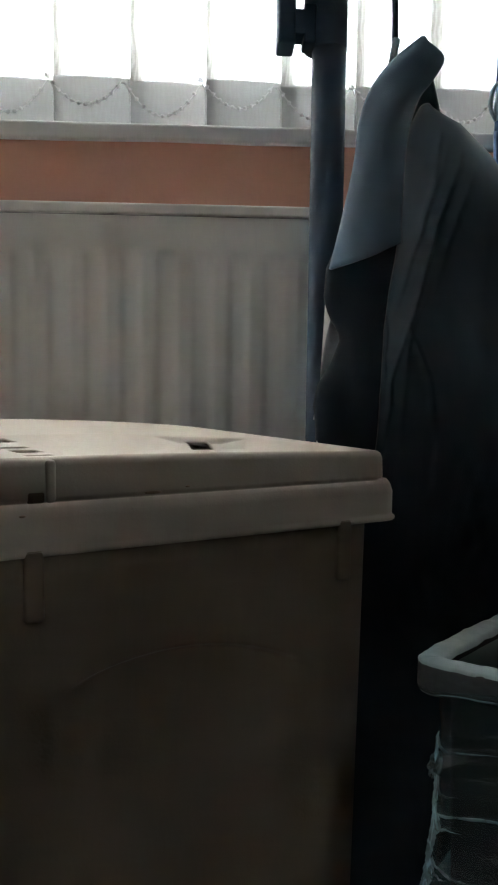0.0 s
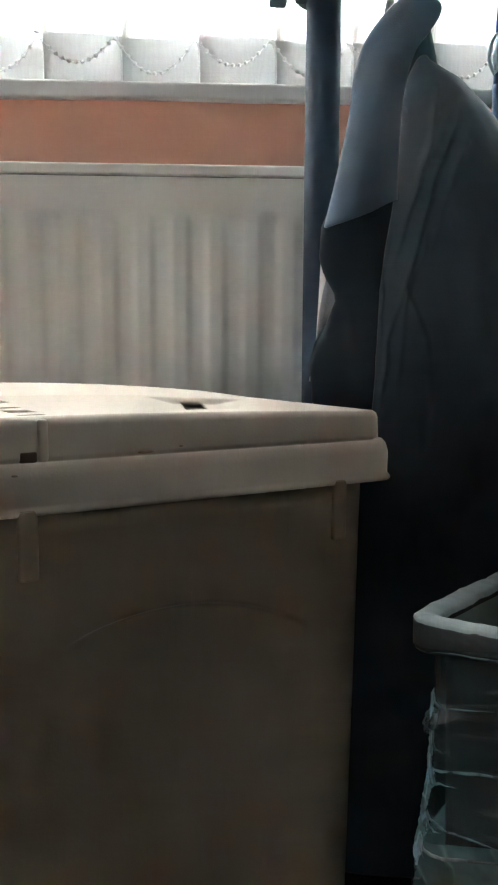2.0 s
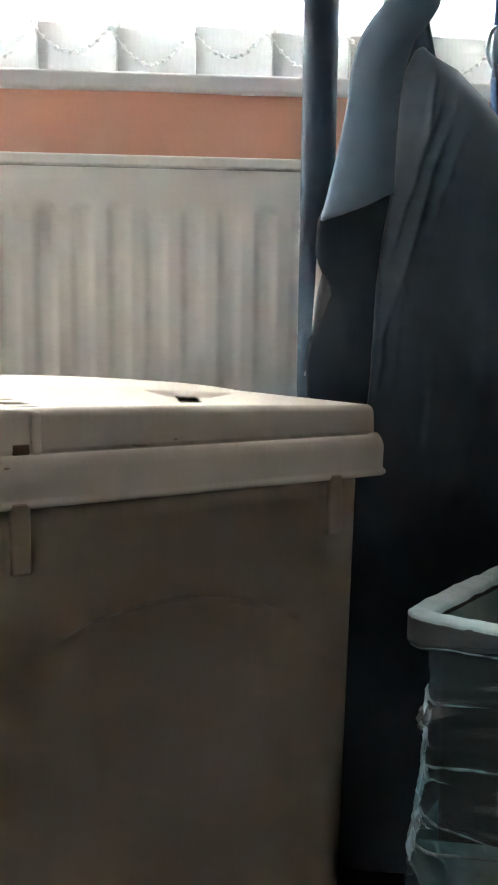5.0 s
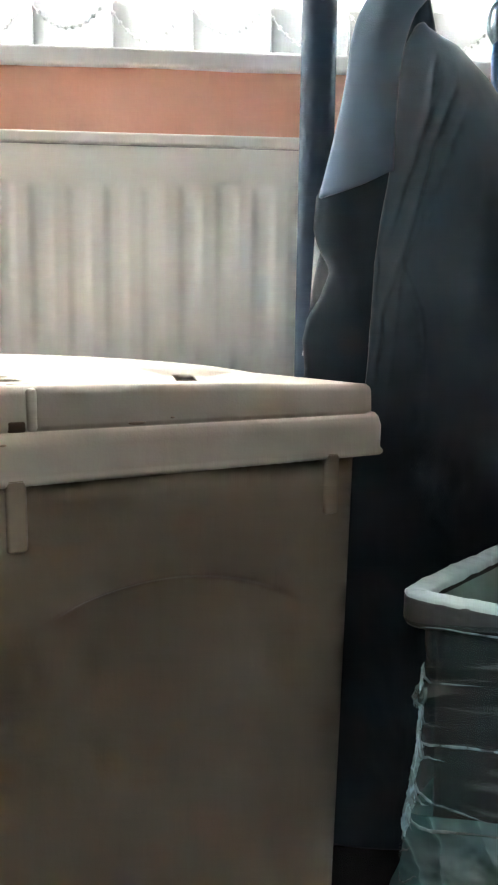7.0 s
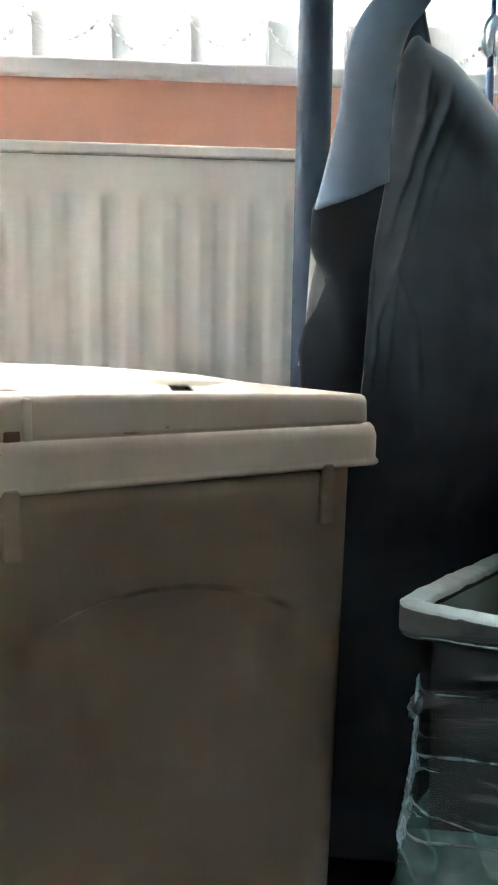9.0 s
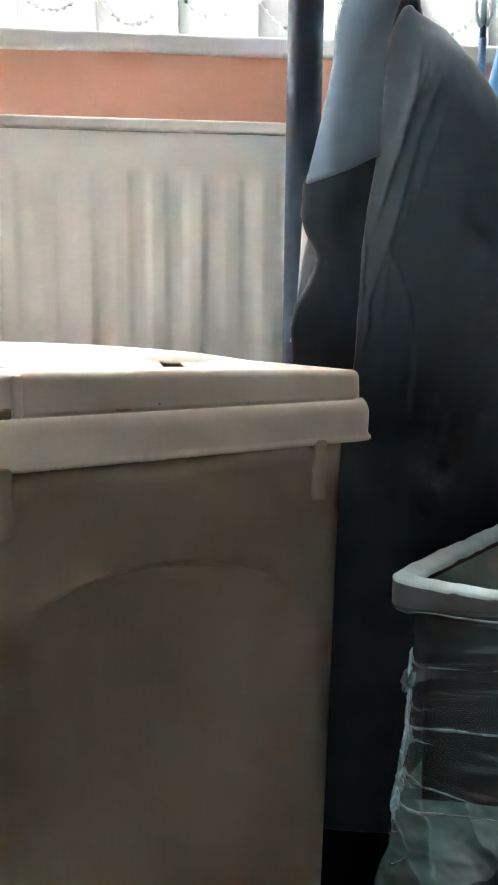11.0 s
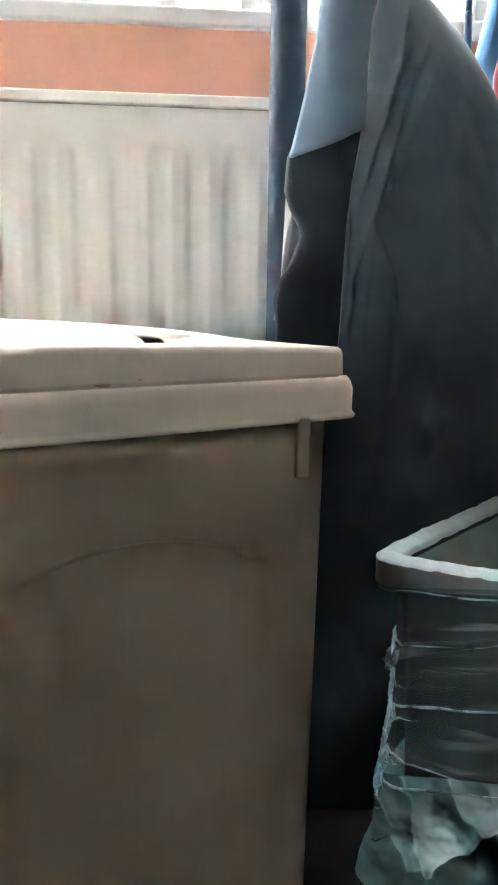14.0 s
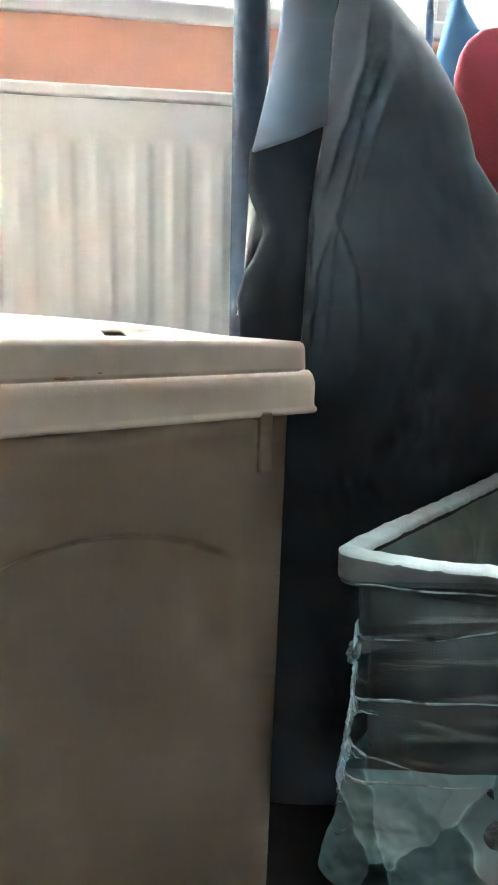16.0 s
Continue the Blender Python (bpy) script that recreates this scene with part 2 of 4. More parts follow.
def tube(points, radius, sides=10):
    """A round rod along a smooth line of points."""
    pts = [Vector(p) for p in points]
    fine = []
    for k in range(len(pts) - 1):
        p0, p1, p2, p3 = pts[max(k - 1, 0)], pts[k], pts[k + 1], pts[min(k + 2, len(pts) - 1)]
        for s in range(6):
            u = s / 6
            fine.append(0.5 * (2 * p1 + (p2 - p0) * u + (2 * p0 - 5 * p1 + 4 * p2 - p3) * u * u + (3 * p1 - p0 - 3 * p2 + p3) * u ** 3))
    fine.append(pts[-1])
    rings, side = [], None
    for k, p in enumerate(fine):
        d = (fine[min(k + 1, len(fine) - 1)] - fine[max(k - 1, 0)]).normalized()
        if side is None:
            side = d.orthogonal().normalized()
        side = (side - d * side.dot(d)).normalized()
        up = d.cross(side)
        rings.append([p + radius * (math.cos(a) * side + math.sin(a) * up) for a in (2 * math.pi * i / sides for i in range(sides))])
    return loft(rings, True, True, True)


def solid(ob, thickness, offset=0.0):
    m = ob.modifiers.new("thickness", "SOLIDIFY")
    m.thickness, m.offset = thickness, offset
    return ob


def thing(name, label, category, at=(0, 0, 0), group="", kind=""):
    ob = new(name)
    ob.location = at
    ob.empty_display_size = 0.05
    return tagged(ob, label, category, group, kind)


def structure(ob, label, category):
    return tagged(ob, label, category, kind="structure")


# ---- the room ----
WALL_Y, BACK_Y = 0.724, 0.93
X0, X1, Y0, TOP = -1.5, 0.75, -2.6, 2.35
WX0, WX1, WZ0, WZ1 = -0.75, 0.705, 0.735, 1.98
WZF = WZ0 + 0.125
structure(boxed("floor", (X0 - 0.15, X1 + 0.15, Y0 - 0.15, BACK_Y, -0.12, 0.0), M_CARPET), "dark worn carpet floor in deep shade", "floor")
structure(boxed("ceiling", (X0 - 0.15, X1 + 0.15, Y0 - 0.15, BACK_Y, TOP, TOP + 0.12), M_CEIL), "plain white painted ceiling", "ceiling")
structure(boxed("wall_west", (X0 - 0.15, X0, Y0 - 0.15, BACK_Y, 0, TOP), M_PALE), "pale painted side wall", "wall")
# out of view; stands close and dark so the right side gets little light
structure(boxed("wall_east", (X1, X1 + 0.15, Y0 - 0.15, BACK_Y, 0, TOP), M_LIGHT_BLOCK), "unseen side wall, set close and dark to cut light", "wall")
structure(boxed("wall_south", (X0, X1, Y0 - 0.15, Y0, 0, TOP), M_PALE), "pale painted back wall", "wall")


def window_wall():
    bm = bmesh.new()
    box(bm, X0, X1, WALL_Y, BACK_Y, 0, WZ0 - 0.0092)
    box(bm, X0, X1, WALL_Y, BACK_Y, WZ1, TOP)
    box(bm, X0, WX0, WALL_Y, BACK_Y, WZ0 - 0.0092, WZ1)
    box(bm, WX1, X1, WALL_Y, BACK_Y, WZ0 - 0.0092, WZ1)
    return part("wall_north", bm, M_WALL, smooth=False)


structure(window_wall(), "terracotta orange painted wall under the window", "wall")


def sill():
    """Sill board with a rounded nose whose thick paint has settled unevenly."""
    rings = []
    for i in range(90):
        x = WX0 - 0.06 + (WX1 - WX0 + 0.10) * i / 89
        sag = 0.0016 * noise.noise((x * 9, 0.3, 0)) + 0.001 * noise.noise((x * 23, 4.0, 0))
        ring = [(x, 0.849, 0.741), (x, 0.7215, 0.741)]
        ring += [(x, 0.7185, 0.7408), (x, 0.7172, 0.7401), (x, 0.7166, 0.7388), (x, 0.7165, 0.7370), (x, 0.7165, 0.7285 - sag), (x, 0.7168, 0.7268 - sag), (x, 0.7178, 0.7258 - sag), (x, 0.7195, 0.7254 - sag)]
        ring += [(x, 0.7215, 0.7254 - sag), (x, 0.7245, 0.7254 - sag), (x, 0.849, 0.7254)]
        rings.append(ring)
    return part("window_sill", loft(rings, True, True, True), M_SILL)


structure(sill(), "white gloss painted window sill, slightly uneven nose", "window sill")


def window():
    w = thing("window_1", "white plastic framed window behind the blind", "window", ((WX0 + WX1) / 2, 0.88, WZ0), kind="structure")
    inv = Matrix.Translation(w.location).inverted()

    def add(name, dims, material, bevel=0.004):
        bm = box(bmesh.new(), *dims, bevel=bevel)
        bmesh.ops.transform(bm, matrix=inv, verts=bm.verts)
        return part(name, bm, material, w, smooth=False)

    add("bottom_rail", (WX0, WX1, 0.85, 0.91, WZ0, WZF), M_FRAME)
    add("top_rail", (WX0, WX1, 0.85, 0.91, WZ1 - 0.07, WZ1), M_FRAME)
    for x in (WX0, 0.30, WX1 - 0.06):
        add("stile", (x, x + 0.06, 0.851, 0.909, WZF, WZ1 - 0.07), M_FRAME)
    for a, b in ((WX0 + 0.06, 0.30), (0.36, WX1 - 0.06)):
        g = add("pane", (a, b, 0.878, 0.884, WZF, WZ1 - 0.07), M_GLASS, 0)
        g.visible_shadow = False
    return w


window()


# ---- vertical blind ----
PITCH, VANE_W, VANE_Y, V_FIRST = 0.0778, 0.0930, 0.786, -0.1695


def vane_mesh(width, z0, z1, seed):
    rings = []
    for k in range(25):
        z = z0 + (z1 - z0) * (k / 24) ** 1.6
        ring = []
        for i in range(9):
            u = i / 8
            ring.append((width * u, -0.004 * math.sin(math.pi * u) + 0.0012 * noise.noise((u * 2 + seed, z * 5, seed)), z))
        rings.append(ring)
    return loft(rings, closed=False)


def blind():
    b = thing("vertical_blind", "white fabric vertical blind, closed, with beaded chains", "blind", (0.1, VANE_Y, 0.74))
    inv = Matrix.Translation(b.location).inverted()
    bm = box(bmesh.new(), WX0 + 0.002, WX1 - 0.002, VANE_Y - 0.02, VANE_Y + 0.02, 1.95, 1.99, bevel=0.004)
    bmesh.ops.transform(bm, matrix=inv, verts=bm.verts)
    part("headrail", bm, M_FRAME, b)
    first = -7
    for i in range(first, 11):
        x = V_FIRST + i * PITCH
        rng = random.Random(i)
        lift = 0.004 * (rng.random() - 0.5)
        v = part("vane", vane_mesh(VANE_W, 0.7445 + lift, 1.95, i * 1.7), M_VANE, b)
        v.location = Vector((x, VANE_Y + 0.0016 * (i % 2) + 0.003, 0)) - b.location
        v.rotation_euler = (0, 0, radians(4.0))
        solid(v, 0.0006)
        # folded hem that holds the weight
        rings = []
        for z in (0.7455, 0.748, 0.79, 0.806, 0.8085):
            bulge = 0.0022 if 0.745 < z < 0.807 else 0.0006
            ring = [(VANE_W * k / 8, -0.004 * math.sin(math.pi * k / 8) - bulge, z + lift) for k in range(9)]
            ring += [(VANE_W * k / 8, -0.004 * math.sin(math.pi * k / 8) + bulge, z + lift) for k in range(8, -1, -1)]
            rings.append(ring)
        part("hem", loft(rings, True, True, True), M_HEM, v)
        # clip at the corner of the weight, and the chain to the next vane
        clip = bmesh.new()
        box(clip, -0.0085, -0.0025, -0.0078, -0.0045, 0.8035 + lift, 0.8085 + lift, bevel=0.001)
        part("clip", clip, M_BEAD, v)
        part("edge_welt", tube([(-0.0055, -0.0065, 0.8050 + lift), (-0.0015, -0.0045, 0.7975 + lift), (0.0, -0.0032, 0.789 + lift), (0.0, -0.0030, 0.765 + lift), (0.0, -0.0028, 0.746 + lift)], 0.0007, 6), M_BEAD, v)
        if i < 10:
            sag = 0.027 + 0.006 * (i % 2) + 0.003 * rng.random()
            bm = bmesh.new()
            n = 12
            pts = []
            for k in range(n + 1):
                u = k / n
                pts.append((-0.006 + PITCH * u, -0.0095 - 0.004 * math.sin(math.pi * u), 0.8065 + lift - sag * (1 - (2 * u - 1) ** 2)))
            cord = tube(pts, 0.00055, 6)
            for p in pts[1:-1]:
                bmesh.ops.create_icosphere(bm, subdivisions=1, radius=0.0024, matrix=Matrix.Translation(p))
            c = part("bead_chain", bm, M_BEAD, v)
            part("cord", cord, M_BEAD, v)
    return b


blind()

# ---- radiator ----
RAD_Y, RAD_Z0, RAD_Z1, RAD_X0, RAD_X1 = 0.68, 0.15, 0.6585, -0.93, 0.165
RIB = 0.0325


def radiator():
    r = thing("radiator", "white enamelled panel radiator with pressed vertical ribs", "radiator", ((RAD_X0 + RAD_X1) / 2, RAD_Y + 0.05, RAD_Z0))
    inv = Matrix.Translation(r.location).inverted()

    def add(name, bm, material, smooth=False):
        bmesh.ops.transform(bm, matrix=inv, verts=bm.verts)
        return part(name, bm, material, r, smooth=smooth)

    # pressed front panel: flat border, grooves sunk between rounded ridges
    top, bottom = 0.6475, RAD_Z0 + 0.01
    xs = np.arange(RAD_X0, RAD_X1 + 0.0001, RIB / 20)
    zs = [bottom, bottom + 0.03, bottom + 0.036, bottom + 0.042, 0.30, 0.45, 0.600, 0.608, 0.6125, 0.615, 0.6175, 0.620, 0.624, 0.633, top]
    rows = []
    for z in zs:
        fade = min(max((0.6195 - z) / 0.011, 0), 1) * min(max((z - bottom - 0.03) / 0.012, 0), 1)
        row = []
        for x in xs:
            ph = ((x - 0.0066) / RIB) % 1.0
            g = min(max(min(ph, 0.74 - ph) / 0.27, 0), 1) if ph < 0.74 else 0.0
            g = g * g * (3 - 2 * g)
            row.append((x, RAD_Y + 0.0032 * g * fade * fade * (3 - 2 * fade), z))
        rows.append(row)
    add("front_panel", loft(rows, closed=False), M_RAD, True)
    bm = bmesh.new()
    box(bm, RAD_X0, RAD_X1, RAD_Y + 0.010, RAD_Y + 0.028, RAD_Z0, RAD_Z1 - 0.016, bevel=0.003)
    add("back_panel", bm, M_RAD)
    add("seam", box(bmesh.new(), RAD_X0 + 0.001, RAD_X1 - 0.001, RAD_Y + 0.002, RAD_Y + 0.010, 0.6468, 0.6486), M_SEAM)
    add("top_cover", box(bmesh.new(), RAD_X0, RAD_X1, RAD_Y - 0.002, RAD_Y + 0.031, 0.6484, RAD_Z1, bevel=0.0022, segs=3), M_RAD, False)
    for x in (RAD_X0 + 0.003, RAD_X1 - 0.003):
        add("side_cover", box(bmesh.new(), x - 0.003, x + 0.003, RAD_Y + 0.001, RAD_Y + 0.030, RAD_Z0, 0.6465, bevel=0.001), M_RAD)
    for x in (RAD_X0 + 0.2, RAD_X1 - 0.2):
        add("bracket", box(bmesh.new(), x - 0.02, x + 0.02, RAD_Y + 0.0275, WALL_Y, 0.2, 0.5, bevel=0.002), M_RAD)
    for x in (RAD_X0 + 0.03, RAD_X1 - 0.19):
        add("pipe", tube([(x, RAD_Y + 0.018, 0.0), (x, RAD_Y + 0.018, 0.08), (x, RAD_Y + 0.018, RAD_Z0 + 0.005)], 0.0075), M_RAD, True)
    return r


radiator()

# ---- storage tote ----
TOTE_YAW = 27.0
TOTE_AT = (0.0995, 0.4125, 0.0)
LID_L, LID_W = 0.40, 0.27
Z_TOP, Z_LEDGE, Z_LIP = 0.4602, 0.4447, 0.4205


def rounded(u0, u1, v0, v1, r, bow=0.0, n=10, m=14):
    """Outline of a rounded rectangle with slightly bowed sides."""
    pts = []
    for cx, cy, a0, ex, ey in ((u1 - r, v0 + r, -90, 1, 0), (u1 - r, v1 - r, 0, 0, 1), (u0 + r, v1 - r, 90, -1, 0), (u0 + r, v0 + r, 180, 0, -1)):
        for k in range(n + 1):
            a = radians(a0 + 90 * k / n)
            pts.append(Vector((cx + r * math.cos(a), cy + r * math.sin(a), 0)))
        p = pts[-1]
        q = {90: None}
        if (ex, ey) == (1, 0):
            e = Vector((u1, v1 - r, 0))
        elif (ex, ey) == (0, 1):
            e = Vector((u0 + r, v1, 0))
        elif (ex, ey) == (-1, 0):
            e = Vector((u0, v0 + r, 0))
        else:
            e = Vector((u1 - r, v0, 0))
        nrm = Vector(((e - p).y, -(e - p).x, 0)).normalized()
        for k in range(1, m):
            s = k / m
            pts.append(p.lerp(e, s) + nrm * bow * math.sin(math.pi * s))
    return pts


def at_z(ring, z, crown=0.0):
    return [(p[0], p[1], z + crown * max(0.0, math.sin(math.pi * min(max(-p[0] / LID_L, 0), 1)))) for p in ring]


def tote():
    t = thing("storage_tote", "taupe plastic storage tote with a cream lid, on the floor", "storage box", TOTE_AT)
    t.rotation_euler = (0, 0, radians(TOTE_YAW))

    # body: local x runs to the left as negative, y to the back
    def inset(z):
        return -0.0022 + (Z_LIP - z) * 0.011 if z < Z_LIP - 0.001 else 0.005

    def side(z):
        g = inset(z)
        return rounded(-LID_L + g, -g, g, LID_W - g, 0.046, 0.0, n=18, m=200)

    rings = []
    zs = [0.0, 0.004] + [0.02 + 0.28 * k / 24 for k in range(25)] + [0.302 + 0.0012 * k for k in range(60)] + [0.376 + (Z_LIP - 0.0012 - 0.376) * k / 6 for k in range(7)] + [Z_LIP, Z_LIP + 0.014]
    for z in zs:
        ring = []
        for p in side(z):
            x, y = p.x, p.y
            u = -x
            g = inset(z)
            if y < g + 0.001:
                arch = 0.3702 - 3.5 * (u - 0.135) ** 2
                top = min(max((arch - z) / 0.0034, 0), 1)
                edge = min(max(min((u - 0.050) / 0.030, (0.197 - u) / 0.028), 0), 1)
                depth = 0.0060 * math.exp(-max(arch - z, 0) / 0.045) + 0.0004
                y += depth * top * edge * edge * (3 - 2 * edge)
            ring.append((x, y, z))
        rings.append(ring)
    part("body", loft(rings, True, True, False), M_TOTE, t)
    # short stiffening tabs under the lip
    for u, tall in ((0.0361, 0.0295), (0.203, 0.028), (0.372, 0.03)):
        bm = box(bmesh.new(), -u - 0.0045, -u + 0.0045, -0.0041, 0.006, Z_LIP - tall, Z_LIP + 0.004, bevel=0.0016)
        part("stiffening_tab", bm, M_TOTE, t, smooth=True)

    # lid: skirt in two tiers
    lid_rings = []
    for off, z, crown in ((0.0085, Z_LIP + 0.002, 0), (0.0025, Z_LIP + 0.0005, 0), (-0.0002, Z_LIP + 0.0010, 0), (-0.0008, Z_LIP + 0.0018, 0), (-0.0008, Z_LIP + 0.0032, 0), (0.0001, Z_LIP + 0.0042, 0), (0.0004, Z_LIP + 0.0054, 0), (0.0003, Z_LEDGE - 0.007, 0), (0.0014, Z_LEDGE - 0.0025, 0),
                          (0.0028, Z_LEDGE - 0.0002, 0), (0.0042, Z_LEDGE - 0.0006, 0), (0.0058, Z_LEDGE - 0.0010, 0), (0.0060, Z_LEDGE - 0.0001, 0), (0.0045, Z_LEDGE + 0.0006, 0.0002), (0.0044, Z_LEDGE + 0.0018, 0.0005), (0.0048, Z_TOP - 0.0035, 0.0035), (0.0056, Z_TOP - 0.001, 0.004), (0.0076, Z_TOP, 0.004)):
        o = off - 0.003
        ring = rounded(-LID_L + o, -o, o, LID_W - o, 0.010, 0.0, n=8, m=60)
        lid_rings.append(at_z(ring, z, crown))
    lid = part("lid", loft(lid_rings), M_LID, t, "cream plastic lid with a grip recess and slots")
    # crowned top with the sunk grip and the slots
    o = 0.0046
    us = np.concatenate([np.linspace(o, 0.225, 190), np.linspace(0.23, LID_L - o, 30)])
    vs = np.concatenate([np.linspace(o, 0.06, 62), np.linspace(0.064, LID_W - o, 40)])
    rows = []
    for v in vs:
        row = []
        for u in us:
            edge = min(u - o, v - o, LID_L - o - u, LID_W - o - v)
            crown = 0.004 * math.sin(math.pi * u / LID_L)
            dome = 0.0095 * (math.sin(math.pi * u / LID_L) * math.sin(math.pi * min(max(v / LID_W, 0), 1))) ** 0.7
            z = Z_TOP + crown + dome * min(1, edge / 0.05)
            a, b = (u - 0.107) / 0.029, (v - 0.033) / 0.0175
            z -= 0.0030 * min(max(min((1 - abs(a + 0.35 * b)) / 0.55, (1 - abs(b)) / 0.14), 0), 1)
            # rounded corners drop to the skirt
            cu, cv = max(0.0125 - u, u - LID_L + 0.0125, 0), max(0.0125 - v, v - LID_W + 0.0125, 0)
            if math.hypot(cu, cv) > 0.0085:
                z -= 0.006
            row.append((-u, v, z))
        rows.append(row)
    # openings cut right through: the grip's gap and the slots
    top = loft(rows, closed=False)
    gaps = []
    for f in top.faces:
        c = f.calc_center_median()
        u, v = -c.x, c.y
        grip = abs(v - 0.033) < 0.0155 and -0.0062 - (0.007 if v < 0.023 else 0) < u - (0.1045 + 0.30 * (0.033 - v)) < 0.0068
        slot = any(abs(u - su - 0.6 * (v - sv)) < hu and abs(v - sv) < hv for su, sv, hu, hv in ((0.2000, 0.0212, 0.0060, 0.0034), (0.1975, 0.0105, 0.0058, 0.0018), (0.2040, 0.0305, 0.0060, 0.0015), (0.2090, 0.0450, 0.0065, 0.004)))
        if grip or slot:
            gaps.append(f)
    bmesh.ops.delete(top, geom=gaps, context="FACES")
    solid(part("lid_top", top, M_LID, lid), 0.0018, -1.0)
    # catch on the skirt
    bm = bmesh.new()
    box(bm, -0.1965, -0.1920, -0.0002, 0.006, Z_LEDGE - 0.0005, Z_TOP + 0.003, bevel=0.0016)
    part("catch_rib", bm, M_LID, lid, smooth=True)
    bm = bmesh.new()
    box(bm, -0.2045, -0.1968, 0.0011, 0.006, Z_LEDGE - 0.0005, Z_LEDGE + 0.0045, bevel=0.001)
    part("catch_notch", bm, M_SCUFF, lid, "dark brown notch")
    # small scuffs on the ledge and the lip
    for u, z, w, h in ((0.146, Z_LEDGE + 0.0012, 0.0045, 0.0008), (0.2075, Z_LEDGE - 0.0050, 0.0015, 0.0006), (0.128, Z_LEDGE + 0.0030, 0.0012, 0.0005)):
        bm = bmesh.new()
        y = 0.0013 if z > Z_LEDGE else -0.0027
        bmesh.ops.create_icosphere(bm, subdivisions=2, radius=1.0, matrix=Matrix.LocRotScale((-u, y, z), None, (w, 0.0003, h)))
        part("scuff", bm, M_RUST, lid, "reddish scuff")
    return t


tote()


# ---- clothes rail ----
def clothes_rail():
    r = thing("clothes_rail", "blue-black powder-coated metal clothes rail with clamp", "clothes rail", (0.0775, 0.545, 0))
    inv = Matrix.Translation(r.location).inverted()

    def add(name, bm, parent=None, smooth=True):
        bmesh.ops.transform(bm, matrix=inv, verts=bm.verts)
        return part(name, bm, M_POST, parent or r, smooth=smooth)

    for x in (0.0775, 0.66):
        add("post", tube([(x, 0.545, 0.0), (x, 0.545, 0.3), (x, 0.545, 0.7), (x, 0.545, 1.15)], 0.0123, 24))
        add("foot", tube([(x, 0.30, 0.012), (x, 0.5, 0.012), (x, 0.70, 0.012)], 0.0115, 12) if x > 0.5 else tube([(x, 0.50, 0.012), (x, 0.57, 0.012), (x, 0.67, 0.012)], 0.0115, 12))
    add("top_rail", tube([(0.0775, 0.545, 1.14), (0.3, 0.545, 1.14), (0.5, 0.545, 1.14), (0.66, 0.545, 1.14)], 0.0105, 16))
    # clamp: sleeve, bridge and outer jaw
    bm = bmesh.new()
    bmesh.ops.create_cone(bm, cap_ends=True, segments=32, radius1=0.0156, radius2=0.0156, depth=0.075, matrix=Matrix.Translation((0.0745, 0.545, 0.7735)))
    c = add("clamp", bm)
    add("bridge", box(bmesh.new(), 0.0465, 0.064, 0.530, 0.548, 0.7405, 0.7575, bevel=0.0012), c, False)
    add("jaw", box(bmesh.new(), 0.0395, 0.0515, 0.528, 0.552, 0.7335, 0.805, bevel=0.0018), c, False)
    add("sleeve_lip", box(bmesh.new(), 0.0575, 0.066, 0.530, 0.549, 0.735, 0.7612, bevel=0.0015), c, False)
    return r


clothes_rail()


# ---- garments ----
def lens_ring(x0, x1, yc, depth, z, folds, n=72, sharp=0.62, twist=0.0):
    """One level of a hanging garment: a lens-shaped slice with folds in its front and back."""
    ring = []
    for k in range(n):
        a = 2 * math.pi * k / n
        s = (1 - math.cos(a)) / 2
        front = 1 if math.sin(a) >= 0 else -1
        d = depth * abs(math.sin(a)) ** sharp
        x = x0 + (x1 - x0) * s
        f = 0.0
        for amp, freq, ph, lean in folds:
            f += amp * math.sin(freq * (x + lean * z) * 2 * math.pi + ph + 2.0 * noise.noise((x * 8, z * 5, ph)))
        f *= min(1, math.sin(math.pi * min(max(s, 0), 1)) * 2)
        ring.append((x, yc - front * d - f + twist * (s - 0.5), z))
    return ring


def garment_body(levels, depth_at, yc_at, left, right, folds, twist=0.0):
    rings = []
    for z in levels:
        zl, zr = left
        x0 = float(np.interp(-z, [-a for a in zl], zr))
        x1 = float(np.interp(-z, [-a for a in right[0]], right[1]))
        grow = min(1.0, max(0.15, (levels[0] - z) / 0.25))
        rings.append(lens_ring(x0, x1, yc_at(z), depth_at(z), z, [(a * grow * min(1, max(0.2, (z - 0.30) / 0.2)), f, p, q) for a, f, p, q in folds], twist=twist))
    return loft(rings, True, True, True)


def edge_curve(t, pts):
    """Smooth value along evenly spaced control values."""
    k = min(int(t * (len(pts) - 1)), len(pts) - 2)
    u = t * (len(pts) - 1) - k
    p0, p1, p2, p3 = pts[max(k - 1, 0)], pts[k], pts[k + 1], pts[min(k + 2, len(pts) - 1)]
    return 0.5 * (2 * p1 + (p2 - p0) * u + (2 * p0 - 5 * p1 + 4 * p2 - p3) * u * u + (3 * p1 - p0 - 3 * p2 + p3) * u ** 3)


